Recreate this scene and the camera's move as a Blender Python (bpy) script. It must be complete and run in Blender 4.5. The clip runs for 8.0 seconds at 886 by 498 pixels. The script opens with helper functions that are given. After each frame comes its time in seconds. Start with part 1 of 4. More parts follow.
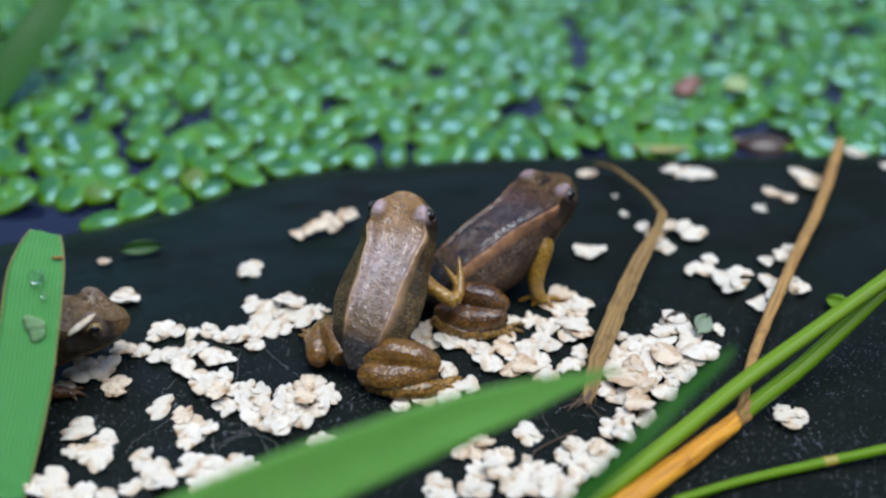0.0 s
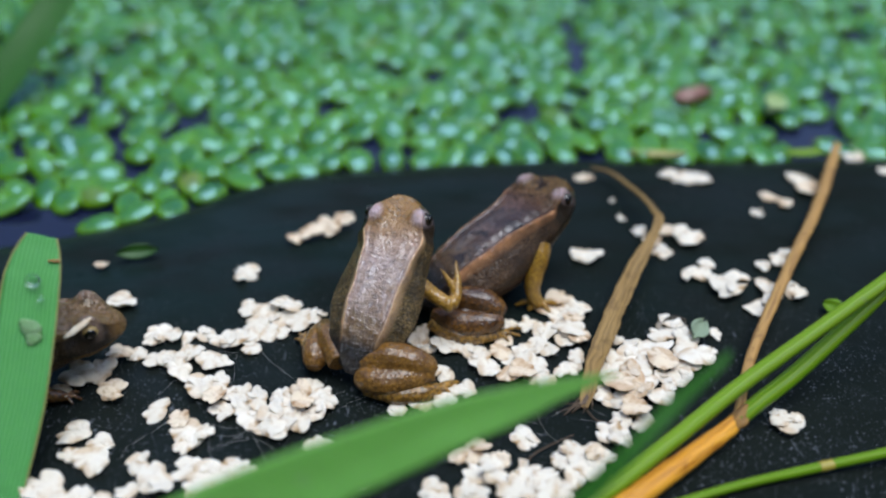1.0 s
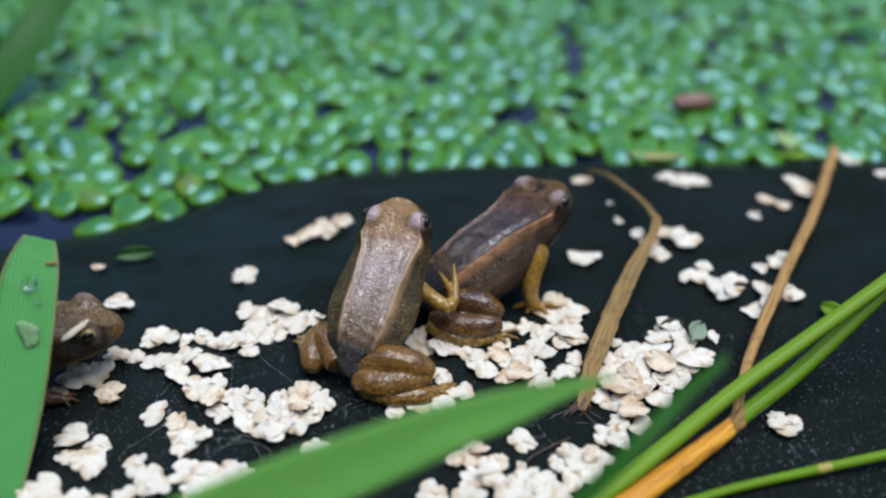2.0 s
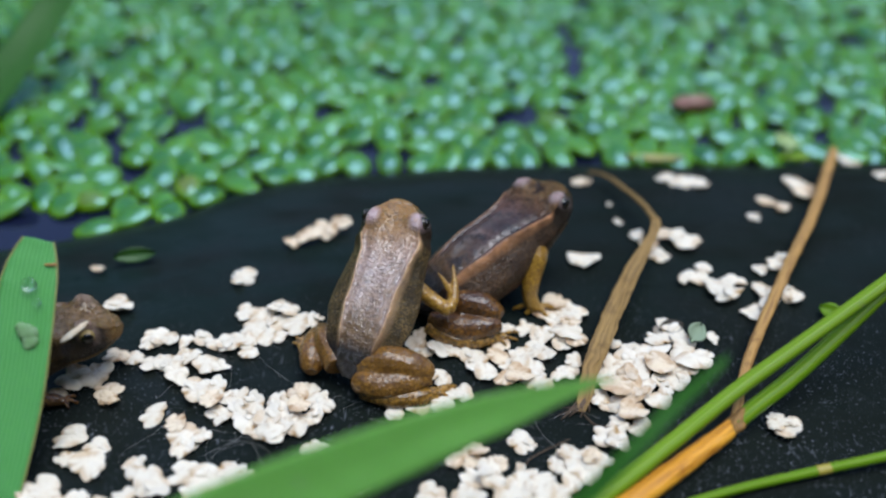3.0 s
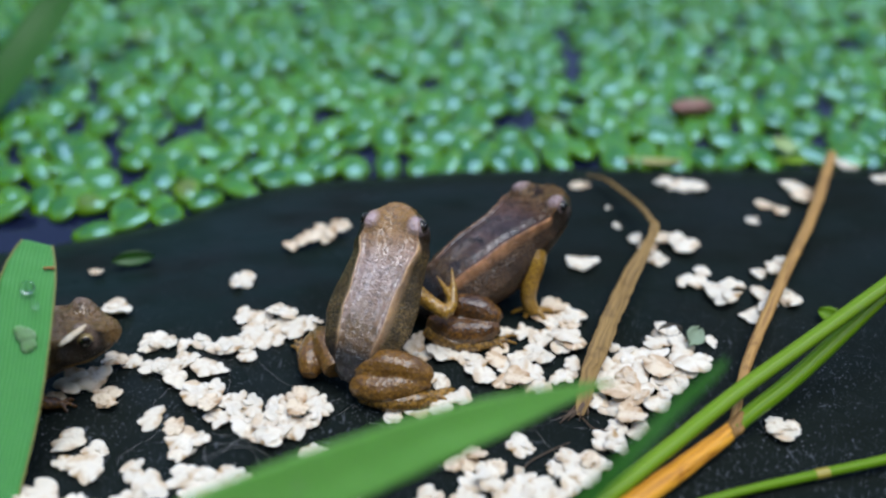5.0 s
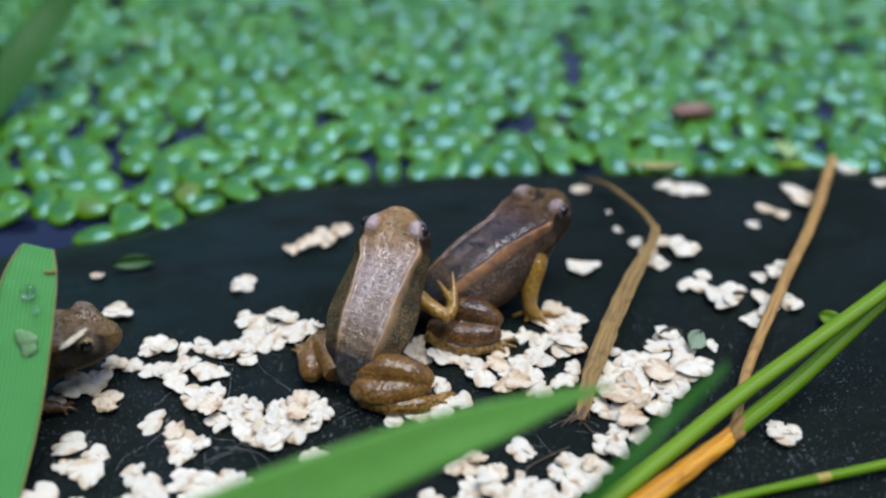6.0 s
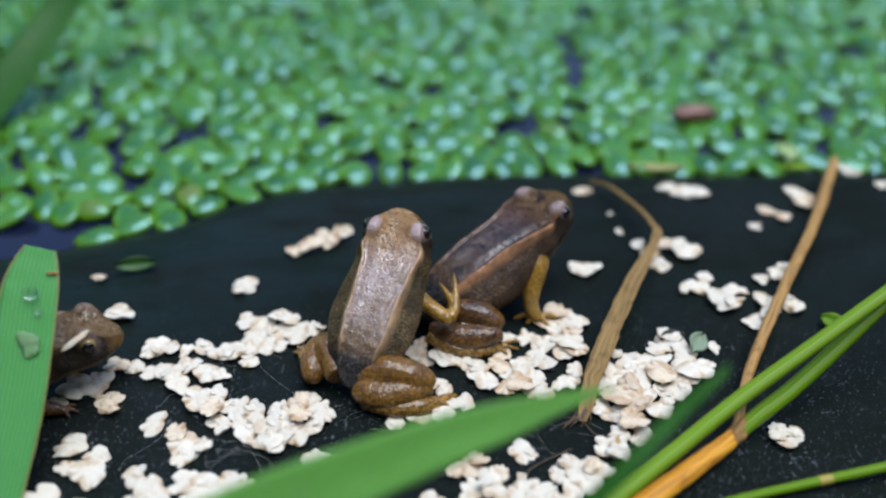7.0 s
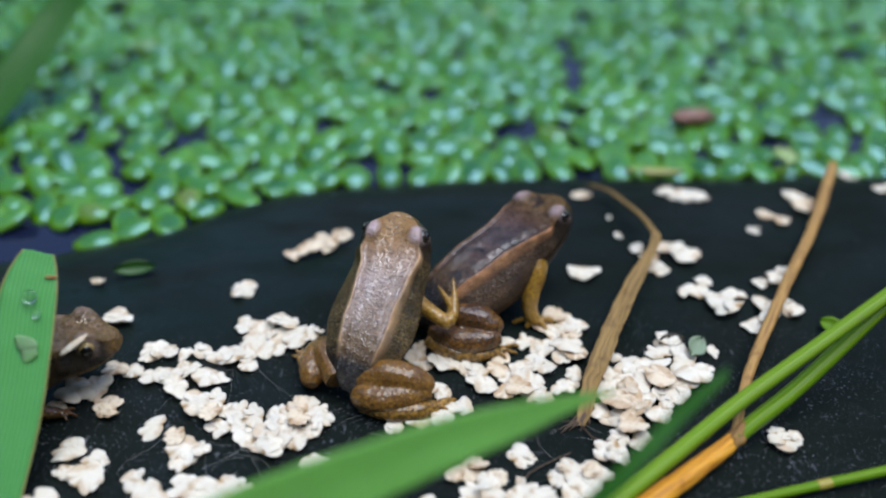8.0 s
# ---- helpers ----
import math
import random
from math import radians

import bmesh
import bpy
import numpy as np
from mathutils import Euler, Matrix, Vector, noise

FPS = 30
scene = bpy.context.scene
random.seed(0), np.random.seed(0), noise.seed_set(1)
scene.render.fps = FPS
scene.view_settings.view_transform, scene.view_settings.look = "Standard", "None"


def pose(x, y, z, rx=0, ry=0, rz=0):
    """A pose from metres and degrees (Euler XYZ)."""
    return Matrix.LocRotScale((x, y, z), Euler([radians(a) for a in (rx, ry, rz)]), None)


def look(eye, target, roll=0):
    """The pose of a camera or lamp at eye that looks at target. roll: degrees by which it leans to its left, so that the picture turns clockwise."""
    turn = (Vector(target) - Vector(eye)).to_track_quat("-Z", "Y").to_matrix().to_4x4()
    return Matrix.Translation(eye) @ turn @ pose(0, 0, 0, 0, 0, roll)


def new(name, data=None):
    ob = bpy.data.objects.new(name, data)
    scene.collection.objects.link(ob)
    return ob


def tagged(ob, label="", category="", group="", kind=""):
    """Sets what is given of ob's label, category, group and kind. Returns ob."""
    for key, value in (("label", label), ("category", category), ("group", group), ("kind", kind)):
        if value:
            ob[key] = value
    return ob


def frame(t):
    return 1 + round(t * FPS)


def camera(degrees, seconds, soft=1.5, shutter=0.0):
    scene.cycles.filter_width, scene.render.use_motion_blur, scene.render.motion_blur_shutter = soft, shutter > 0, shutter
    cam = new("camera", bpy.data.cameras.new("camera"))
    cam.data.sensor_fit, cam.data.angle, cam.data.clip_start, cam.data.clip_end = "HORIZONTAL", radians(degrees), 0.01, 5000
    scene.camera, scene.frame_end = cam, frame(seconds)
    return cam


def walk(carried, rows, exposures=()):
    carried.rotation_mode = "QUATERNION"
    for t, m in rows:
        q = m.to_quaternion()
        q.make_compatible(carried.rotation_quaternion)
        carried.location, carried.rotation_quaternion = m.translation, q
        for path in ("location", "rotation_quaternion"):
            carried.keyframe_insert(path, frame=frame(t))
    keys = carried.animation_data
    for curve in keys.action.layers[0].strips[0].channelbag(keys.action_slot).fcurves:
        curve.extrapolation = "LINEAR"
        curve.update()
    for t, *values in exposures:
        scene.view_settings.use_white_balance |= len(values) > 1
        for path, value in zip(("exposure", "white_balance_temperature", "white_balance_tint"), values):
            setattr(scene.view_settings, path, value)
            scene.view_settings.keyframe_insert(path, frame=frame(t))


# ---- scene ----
MM = 0.001                       # all shapes below are drawn in millimetres

# ---- camera ----
cam = camera(50, 8.0, soft=2.4)
cam.data.dof.use_dof = True      # close-up lens: pond behind and blade in front fall out of focus
cam.data.dof.focus_distance = 59.0 * MM
cam.data.dof.aperture_fstop = 20.5
EYE_HEIGHT = 41.0


def aim(pitch, yaw, roll):
    """Hand-held eye over the pad: degrees down, to the right, and of lean."""
    return pose(0, 0, EYE_HEIGHT * MM, 0, 0, -yaw) @ pose(0, 0, 0, 90 - pitch) @ pose(0, 0, 0, 0, 0, roll)


walk(cam, [
    (0.0, aim(35.474, -0.449, -0.391)), (0.5, aim(35.342, -0.348, -0.268)), (1.0, aim(35.233, -0.225, -0.154)),
    (1.5, aim(35.155, -0.119, -0.075)), (2.2, aim(35.06, -0.05, -0.035)), (3.0, aim(34.998, -0.020, -0.020)),
    (3.5, aim(35.0, 0, 0)), (4.0, aim(35.0, 0.035, 0.036)), (4.5, aim(34.906, 0.086, 0.087)),
    (5.2, aim(34.74, 0.07, 0.07)), (6.0, aim(34.553, 0.025, 0.041)), (6.5, aim(34.514, -0.061, 0.028)),
    (7.0, aim(34.443, -0.099, 0.004)), (7.5, aim(34.339, -0.058, 0.002)), (8.0, aim(34.207, -0.019, 0.068))], [(0.0, 1.2, 7050, 15.5), (8.0, 1.2, 7050, 15.5)])


# ---- light: bright open shade under a pale sky ----
SUN_UP, SUN_TURN = 78, 120
world = bpy.data.worlds.new("sky")
scene.world = world
world.use_nodes = True
sky = world.node_tree.nodes.new("ShaderNodeTexSky")
sky.sky_type, sky.sun_disc = "NISHITA", False
sky.sun_elevation, sky.sun_rotation = radians(SUN_UP), radians(SUN_TURN)
sky.air_density, sky.dust_density, sky.ozone_density = 1.0, 0.1, 5.0
back = world.node_tree.nodes["Background"]
world.node_tree.links.new(sky.outputs[0], back.inputs[0])
back.inputs[1].default_value = 0.12
sun = new("sun", bpy.data.lights.new("sun", "SUN"))
sun.data.energy, sun.data.angle, sun.data.color = 1.6, radians(46), (0.82, 0.93, 1.0)
sun.matrix_world = look((math.sin(radians(SUN_TURN)) * math.cos(radians(SUN_UP)), math.cos(radians(SUN_TURN)) * math.cos(radians(SUN_UP)), math.sin(radians(SUN_UP))), (0, 0, 0))


# ---- materials ----
class Nodes:
    """A small writer of node materials; coordinates are metres in the thing's own space."""

    def __init__(self, name, rough=0.5, metal=0.0, **sockets):
        self.m = bpy.data.materials.new(name)
        self.m.use_nodes = True
        self.t = self.m.node_tree
        self.b = self.t.nodes["Principled BSDF"]
        self.b.inputs["Roughness"].default_value, self.b.inputs["Metallic"].default_value = rough, metal
        for k, v in sockets.items():
            self.b.inputs[k.replace("_", " ")].default_value = v
        self.co = self.t.nodes.new("ShaderNodeTexCoord").outputs["Object"]

    def node(self, kind, **values):
        n = self.t.nodes.new("ShaderNode" + kind)
        for k, v in values.items():
            n.inputs[k.replace("_", " ")].default_value = v
        return n

    def link(self, a, b):
        self.t.links.new(a, b)

    def noise(self, per_mm, detail=4.0, rough=0.55, stretch=(1, 1, 1)):
        mp = self.node("Mapping")
        mp.inputs["Scale"].default_value = stretch
        self.link(self.co, mp.inputs["Vector"])
        n = self.node("TexNoise", Scale=per_mm * 1000, Detail=detail, Roughness=rough)
        self.link(mp.outputs[0], n.inputs["Vector"])
        return n.outputs["Fac"]

    def voronoi(self, per_mm, randomness=1.0):
        n = self.node("TexVoronoi", Scale=per_mm * 1000, Randomness=randomness)
        self.link(self.co, n.inputs["Vector"])
        return n.outputs["Distance"]

    def ramp(self, fac, *stops):
        r = self.t.nodes.new("ShaderNodeValToRGB")
        el = r.color_ramp.elements
        while len(el) < len(stops):
            el.new(0.5)
        for e, (p, c) in zip(el, stops):
            e.position, e.color = p, (*c, 1) if len(c) == 3 else c
        self.link(fac, r.inputs[0])
        return r.outputs["Color"]

    def mix(self, fac, a, b, blend="MIX"):
        n = self.t.nodes.new("ShaderNodeMix")
        n.data_type, n.blend_type = "RGBA", blend
        for v, k in ((fac, 0), (a, 6), (b, 7)):
            if isinstance(v, (int, float)):
                n.inputs[k].default_value = v
            elif isinstance(v, tuple):
                n.inputs[k].default_value = (*v, 1)
            else:
                self.link(v, n.inputs[k])
        return n.outputs[2]

    def attr(self, name):
        n = self.t.nodes.new("ShaderNodeAttribute")
        n.attribute_name = name
        return n.outputs["Fac"]

    def random(self):
        return self.t.nodes.new("ShaderNodeObjectInfo").outputs["Random"]

    def island(self):
        return self.t.nodes.new("ShaderNodeNewGeometry").outputs["Random Per Island"]

    def colour(self, c):
        if isinstance(c, tuple):
            self.b.inputs["Base Color"].default_value = (*c, 1)
        else:
            self.link(c, self.b.inputs["Base Color"])
        return self

    def rough(self, c):
        self.link(c, self.b.inputs["Roughness"])
        return self

    def bump(self, *heights):
        last = None
        for h, strength, mm in heights:
            n = self.node("Bump", Strength=strength, Distance=mm * MM)
            self.link(h, n.inputs["Height"])
            if last:
                self.link(last, n.inputs["Normal"])
            last = n.outputs[0]
        self.link(last, self.b.inputs["Normal"])
        self.link(last, self.b.inputs["Coat Normal"])
        return self


def grey(v):
    return (v, v, v)


def pad_material():
    # green tint stands in for the surroundings mirrored by the pad
    n = Nodes("wet_black_plastic", 0.3, Specular_Tint=(0.55, 0.95, 0.86, 1))
    big, fine = n.noise(0.06, 3), n.noise(2.2, 5)
    base = n.mix(big, (0.0066, 0.0092, 0.0078), (0.0112, 0.0142, 0.0122))
    split = n.node("SeparateXYZ")
    n.link(n.co, split.inputs[0])
    span = n.node("MapRange", From_Min=-0.032, From_Max=0.010, To_Min=1.0, To_Max=0.0)
    n.link(split.outputs[0], span.inputs[0])
    west = n.ramp(span.outputs[0], (0.0, grey(0.35)), (0.8, grey(1)))
    # teal sky sheen painted into the colour, stronger to the west and far
    painted_sheen = n.mix(1.0, n.ramp(n.noise(0.08, 4, 0.6, (1.0, 2.0, 1.0)), (0.38, grey(0)), (0.58, grey(1))), west, "MULTIPLY")
    reach = n.node("MapRange", From_Min=0.043, From_Max=0.054, To_Min=0.0, To_Max=1.0)
    n.link(split.outputs[1], reach.inputs[0])
    painted_sheen = n.mix(1.0, painted_sheen, n.ramp(reach.outputs[0], (0.0, grey(0)), (1.0, grey(1))), "MULTIPLY")
    base = n.mix(painted_sheen, base, (0.0075, 0.016, 0.014))
    film = n.mix(1.0, n.ramp(n.noise(0.10, 4, 0.6, (1.0, 2.2, 1.0)), (0.36, grey(0.01)), (0.60, grey(0.09))), west, "MULTIPLY")
    n.link(film, n.b.inputs["Specular IOR Level"])
    specks = n.ramp(n.noise(7.0, 2, 0.5), (0.645, grey(0)), (0.73, grey(1)))
    streaks = n.ramp(n.noise(4.0, 2, 0.5, (1.0, 0.22, 1.0)), (0.66, grey(0)), (0.77, grey(0.45)))
    keep = n.ramp(n.noise(0.16, 3), (0.38, grey(0.35)), (0.55, grey(1)))
    dust = n.mix(1.0, n.mix(1.0, specks, streaks, "ADD"), keep, "MULTIPLY")
    dust = n.mix(1.0, dust, n.ramp(reach.outputs[0], (0.0, grey(1)), (1.0, grey(0.12))), "MULTIPLY")
    n.colour(n.mix(dust, base, (0.20, 0.215, 0.235)))
    n.rough(n.ramp(big, (0.35, grey(0.16)), (0.65, grey(0.36))))
    return n.bump((n.noise(0.15, 2), 0.12, 0.4), (fine, 0.2, 0.05)).m


def water_material():
    n = Nodes("pond_water", 0.04, IOR=1.33)
    # base colour carries the blue of the reflected sky
    n.colour(n.mix(n.noise(0.01, 3), (0.006, 0.009, 0.024), (0.010, 0.013, 0.036)))
    return n.bump((n.noise(0.08, 2), 0.12, 0.6)).m


def frond_material(per_island):
    """A glossy leaf, deeper green in its middle, with a pale yellow-green margin ('rim')."""
    # blue of the sky's sheen is put into the specular tint
    n = Nodes("duckweed_leaf", 0.22, IOR=1.63, Specular_IOR_Level=0.78, Specular_Tint=(0.40, 0.74, 1.0, 1), Subsurface_Weight=0.12, Subsurface_Scale=0.4 * MM)
    n.b.inputs["Subsurface Radius"].default_value = (0.4, 1.0, 0.15)
    r = n.island() if per_island else n.random()
    tone = n.ramp(r, (0.0, (0.018, 0.120, 0.0003)), (0.5, (0.041, 0.188, 0.0003)), (0.95, (0.072, 0.245, 0.0006)), (1.0, (0.15, 0.20, 0.01)))
    # paler margin; light showing through thin edges is put into its colour too
    tone = n.mix(n.ramp(n.attr("rim"), (0.55, grey(0)), (0.92, grey(0.85))), tone, (0.115, 0.285, 0.0004))
    blotch = n.ramp(n.noise(0.7, 4), (0.35, grey(0.78)), (0.7, grey(1.12)))
    n.colour(n.mix(1.0, tone, blotch, "MULTIPLY"))
    return n.bump((n.noise(1.6, 3), 0.25, 0.12)).m


def flake_material(name, a, b, c, stained=0.52):
    n = Nodes(name, 0.62, Subsurface_Weight=0.25, Subsurface_Scale=0.4 * MM, Specular_IOR_Level=0.2)
    n.b.inputs["Subsurface Radius"].default_value = (1.0, 0.92, 0.8)
    stain = n.noise(0.8, 5, 0.62)
    vary = n.mix(n.random(), a, tuple(0.88 * v for v in a))
    col = n.mix(n.ramp(stain, (stained, grey(0)), (stained + 0.13, grey(1))), vary, b)
    tinge = n.ramp(n.noise(1.1, 4, 0.6), (0.45, grey(0)), (0.60, grey(0.85)))
    col = n.mix(tinge, col, tuple(0.55 * u + 0.45 * v for u, v in zip(a, b)))
    crease = n.mix(1.0, n.ramp(n.attr("bran"), (0.10, grey(0)), (0.75, grey(1))), n.ramp(n.noise(1.5, 4, 0.6), (0.34, grey(0.2)), (0.58, grey(1))), "MULTIPLY")
    col = n.mix(crease, col, tuple(0.8 * v for v in b))
    pits = n.ramp(n.voronoi(1.3), (0.0, grey(1)), (0.10, grey(0)))
    n.colour(n.mix(n.mix(1.0, pits, n.ramp(n.noise(0.4, 2), (0.5, grey(0)), (0.6, grey(1))), "MULTIPLY"), col, c))
    return n.bump((n.noise(1.2, 3), 0.35, 0.12), (n.noise(5, 2), 0.15, 0.02)).m


def skin_material(name, back_a, back_b, stripe, flank_a, flank_b, head, lid, sheen=1.0, grit=1.0, blotch=0.15, head_sheen=0.22):
    """Wet skin; 'mark' runs from the back over the side fold to the flank, 'along' from vent to snout."""
    n = Nodes(name, 0.4, Specular_IOR_Level=0.09, Coat_Roughness=0.25, Coat_IOR=2.6, Subsurface_Weight=0.04, Subsurface_Scale=0.5 * MM)
    mark, along = n.attr("mark"), n.attr("along")
    grain, patch = n.noise(3.4, 4, 0.65), n.noise(0.42, 3)
    top = n.mix(n.ramp(patch, (0.35, grey(0)), (0.65, grey(1))), back_a, back_b)
    top = n.mix(n.ramp(along, (0.70, grey(0)), (0.84, grey(1))), top, head)
    rear = n.node("Math")
    rear.operation = "MULTIPLY_ADD"
    rear.inputs[1].default_value = 0.35
    n.link(mark, rear.inputs[0])
    n.link(along, rear.inputs[2])
    top = n.mix(n.ramp(rear.outputs[0], (0.30, grey(0.9)), (0.44, grey(0))), top, tuple(0.7 * v for v in head))
    top = n.mix(n.ramp(grain, (0.45, grey(0)), (0.62, grey(0.7))), top, tuple(0.35 * v for v in back_a))
    top = n.mix(n.ramp(n.noise(0.9, 4, 0.6), (0.56, grey(0)), (0.66, grey(blotch))), top, tuple(0.25 * v for v in back_a))
    rings = n.ramp(n.voronoi(0.34), (0.10, grey(0)), (0.13, grey(0.9 * blotch)), (0.17, grey(0.9 * blotch)), (0.21, grey(0)))
    top = n.mix(rings, top, tuple(0.3 * v for v in back_a))
    side = n.mix(n.ramp(n.noise(9.0, 2, 0.5), (0.45, grey(0)), (0.62, grey(0.9))), flank_a, flank_b)
    side = n.mix(n.ramp(n.noise(0.5, 3), (0.45, grey(0)), (0.65, grey(0.7))), side, tuple(0.6 * v for v in flank_a))
    mask = n.ramp(along, (0.70, grey(0)), (0.75, grey(0.9)), (0.92, grey(0.97)), (0.97, grey(0)))
    side = n.mix(n.ramp(along, (0.72, grey(0)), (0.78, grey(0.85))), side, tuple(0.75 * v for v in head))
    mask = n.mix(1.0, mask, n.ramp(mark, (0.89, grey(1)), (0.95, grey(0))), "MULTIPLY")
    side = n.mix(mask, side, (0.012, 0.009, 0.007))
    edge = n.ramp(mark, (0.40, grey(0)), (0.45, grey(1)))
    broken = n.ramp(n.noise(0.9, 3), (0.32, grey(0.3)), (0.6, grey(0.95)))
    low = n.mix(n.mix(1.0, edge, broken, "MULTIPLY"), top, stripe)
    col = n.mix(n.ramp(mark, (0.50, grey(0)), (0.60, grey(1))), low, side)
    lip = n.ramp(n.attr("lip"), (0.3, grey(0)), (0.7, grey(0.8)))
    col = n.mix(lip, col, head)
    col = n.mix(n.mix(1.0, n.ramp(n.attr("lid"), (0.30, grey(0)), (0.75, grey(1))), n.ramp(n.noise(1.6, 4, 0.6), (0.35, grey(1)), (0.65, grey(0.55))), "MULTIPLY"), col, lid)
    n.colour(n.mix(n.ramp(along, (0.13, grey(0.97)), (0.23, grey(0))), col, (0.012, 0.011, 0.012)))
    n.rough(n.ramp(grain, (0.3, grey(0.30)), (0.7, grey(0.55))))
    wet = n.mix(1.0, n.ramp(mark, (0.35, grey(1)), (0.60, grey(0.16))), n.ramp(along, (0.18, grey(0.35)), (0.30, grey(1)), (0.60, grey(1)), (0.74, grey(head_sheen))), "MULTIPLY")
    n.link(n.mix(1.0, wet, n.ramp(n.noise(1.1, 3), (0.3, grey(0.65 * sheen)), (0.6, grey(sheen))), "MULTIPLY"), n.b.inputs["Coat Weight"])
    warts = n.ramp(n.voronoi(7.5), (0.0, grey(1)), (0.55, grey(0)))
    return n.bump((warts, 1.0, 0.06 * grit), (n.noise(3.6, 4, 0.65), 0.8, 0.065), (n.noise(0.8, 3), 0.12, 0.1)).m


def limb_material(name, a, b, spots):
    n = Nodes(name, 0.34, Specular_IOR_Level=0.2, Subsurface_Weight=0.06, Subsurface_Scale=0.5 * MM, Coat_Weight=0.8, Coat_Roughness=0.12)
    n.b.inputs["Subsurface Radius"].default_value = (1.0, 0.5, 0.2)
    col = n.mix(n.ramp(n.noise(0.55, 3), (0.3, grey(0)), (0.7, grey(1))), a, b)
    col = n.mix(n.ramp(n.noise(4.5, 4, 0.7), (0.42, grey(0)), (0.58, grey(0.9))), col, spots)
    col = n.mix(n.ramp(n.noise(0.9, 2), (0.55, grey(0)), (0.7, grey(0.6))), col, spots)
    n.colour(col)
    n.rough(n.ramp(n.noise(3.0, 3), (0.35, grey(0.26)), (0.65, grey(0.5))))
    return n.bump((n.ramp(n.voronoi(4.5), (0.0, grey(1)), (0.55, grey(0))), 0.8, 0.04), (n.noise(1.8, 3), 0.5, 0.10), (n.noise(0.7, 2), 0.4, 0.2)).m


def grass_material(name, a, b, streak, rough=0.42):
    """Parallel-veined leaf: 'across' runs over the blade's width."""
    n = Nodes(name, rough, Subsurface_Weight=0.12, Subsurface_Scale=0.4 * MM, Specular_IOR_Level=0.16)
    n.b.inputs["Subsurface Radius"].default_value = (0.4, 1.0, 0.15)
    w = n.node("TexWave", Scale=1.0, Distortion=0.3, Detail=2.0)
    w.wave_type, w.bands_direction = "BANDS", "X"
    mp = n.node("CombineXYZ")
    mul = n.node("Math")
    mul.operation = "MULTIPLY"
    mul.inputs[1].default_value = 1.3
    n.link(n.attr("across"), mul.inputs[0])
    n.link(mul.outputs[0], mp.inputs[0])
    n.link(mp.outputs[0], w.inputs["Vector"])
    col = n.mix(n.noise(0.12, 4), a, b)
    col = n.mix(n.ramp(w.outputs["Fac"], (0.35, grey(0)), (0.95, grey(0.5))), col, streak)
    spots = n.ramp(n.noise(0.45, 4), (0.68, grey(0)), (0.76, grey(0.6)))
    n.colour(n.mix(spots, col, tuple(0.6 * v + 0.05 for v in streak)))
    return n.bump((w.outputs["Fac"], 0.25, 0.04), (n.noise(2.5, 3), 0.2, 0.04)).m


def dry_material(name, a, b, dark, rough=0.6):
    """Dead, fibrous stuff: streaks run along the leaf."""
    n = Nodes(name, rough, Specular_IOR_Level=0.35)
    scale = []
    for key, k in (("across", 5.0), ("run", 0.22)):
        mul = n.node("Math")
        mul.operation = "MULTIPLY"
        mul.inputs[1].default_value = k
        n.link(n.attr(key), mul.inputs[0])
        scale.append(mul.outputs[0])
    vec = n.node("CombineXYZ")
    n.link(scale[0], vec.inputs[0])
    n.link(scale[1], vec.inputs[1])
    tex = n.node("TexNoise", Scale=1.0, Detail=5.0, Roughness=0.6)
    n.link(vec.outputs[0], tex.inputs["Vector"])
    fibre = tex.outputs["Fac"]
    col = n.mix(n.noise(0.25, 4), a, b)
    col = n.mix(n.ramp(fibre, (0.36, grey(0.75)), (0.56, grey(0))), col, dark)
    n.colour(n.mix(n.ramp(n.noise(0.7, 5), (0.58, grey(0)), (0.74, grey(0.8))), col, dark))
    return n.bump((fibre, 0.7, 0.14), (n.noise(2.5, 4), 0.35, 0.06)).m


def plain_material(name, c, rough, **k):
    n = Nodes(name, rough, **k)
    n.colour(n.mix(n.noise(1.5, 3), c, tuple(0.7 * v for v in c)))
    return n.m


def clear_material():
    n = Nodes("clear_water_drop", 0.02, IOR=1.33, Transmission_Weight=1.0)
    return n.colour((1, 1, 1)).m


PAD, WATER = pad_material(), water_material()
LEAF, LEAF_MASS = frond_material(False), frond_material(True)
PALE_FLAKE = flake_material("pale_flake", (0.80, 0.705, 0.565), (0.47, 0.27, 0.11), (0.14, 0.07, 0.035), 0.50)
TAN_FLAKE = flake_material("tan_flake", (0.80, 0.64, 0.46), (0.38, 0.20, 0.085), (0.09, 0.05, 0.03), 0.45)
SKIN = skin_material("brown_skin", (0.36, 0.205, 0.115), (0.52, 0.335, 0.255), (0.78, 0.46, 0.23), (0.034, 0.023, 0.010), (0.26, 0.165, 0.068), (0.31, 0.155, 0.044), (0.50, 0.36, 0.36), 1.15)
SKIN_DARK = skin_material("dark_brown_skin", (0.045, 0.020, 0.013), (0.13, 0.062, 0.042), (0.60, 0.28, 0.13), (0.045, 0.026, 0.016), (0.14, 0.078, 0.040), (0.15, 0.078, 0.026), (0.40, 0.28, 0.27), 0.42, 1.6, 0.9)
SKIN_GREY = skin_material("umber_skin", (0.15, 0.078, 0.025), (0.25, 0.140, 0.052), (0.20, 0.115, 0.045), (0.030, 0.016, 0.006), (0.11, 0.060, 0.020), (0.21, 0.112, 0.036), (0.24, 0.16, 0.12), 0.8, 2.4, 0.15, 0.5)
LIMB = limb_material("tawny_limb", (0.1742, 0.07692, 0.01458), (0.31, 0.145, 0.027), (0.095, 0.043, 0.012))
LIMB_DARK = limb_material("dark_limb", (0.075, 0.030, 0.010), (0.27, 0.115, 0.020), (0.030, 0.012, 0.006))
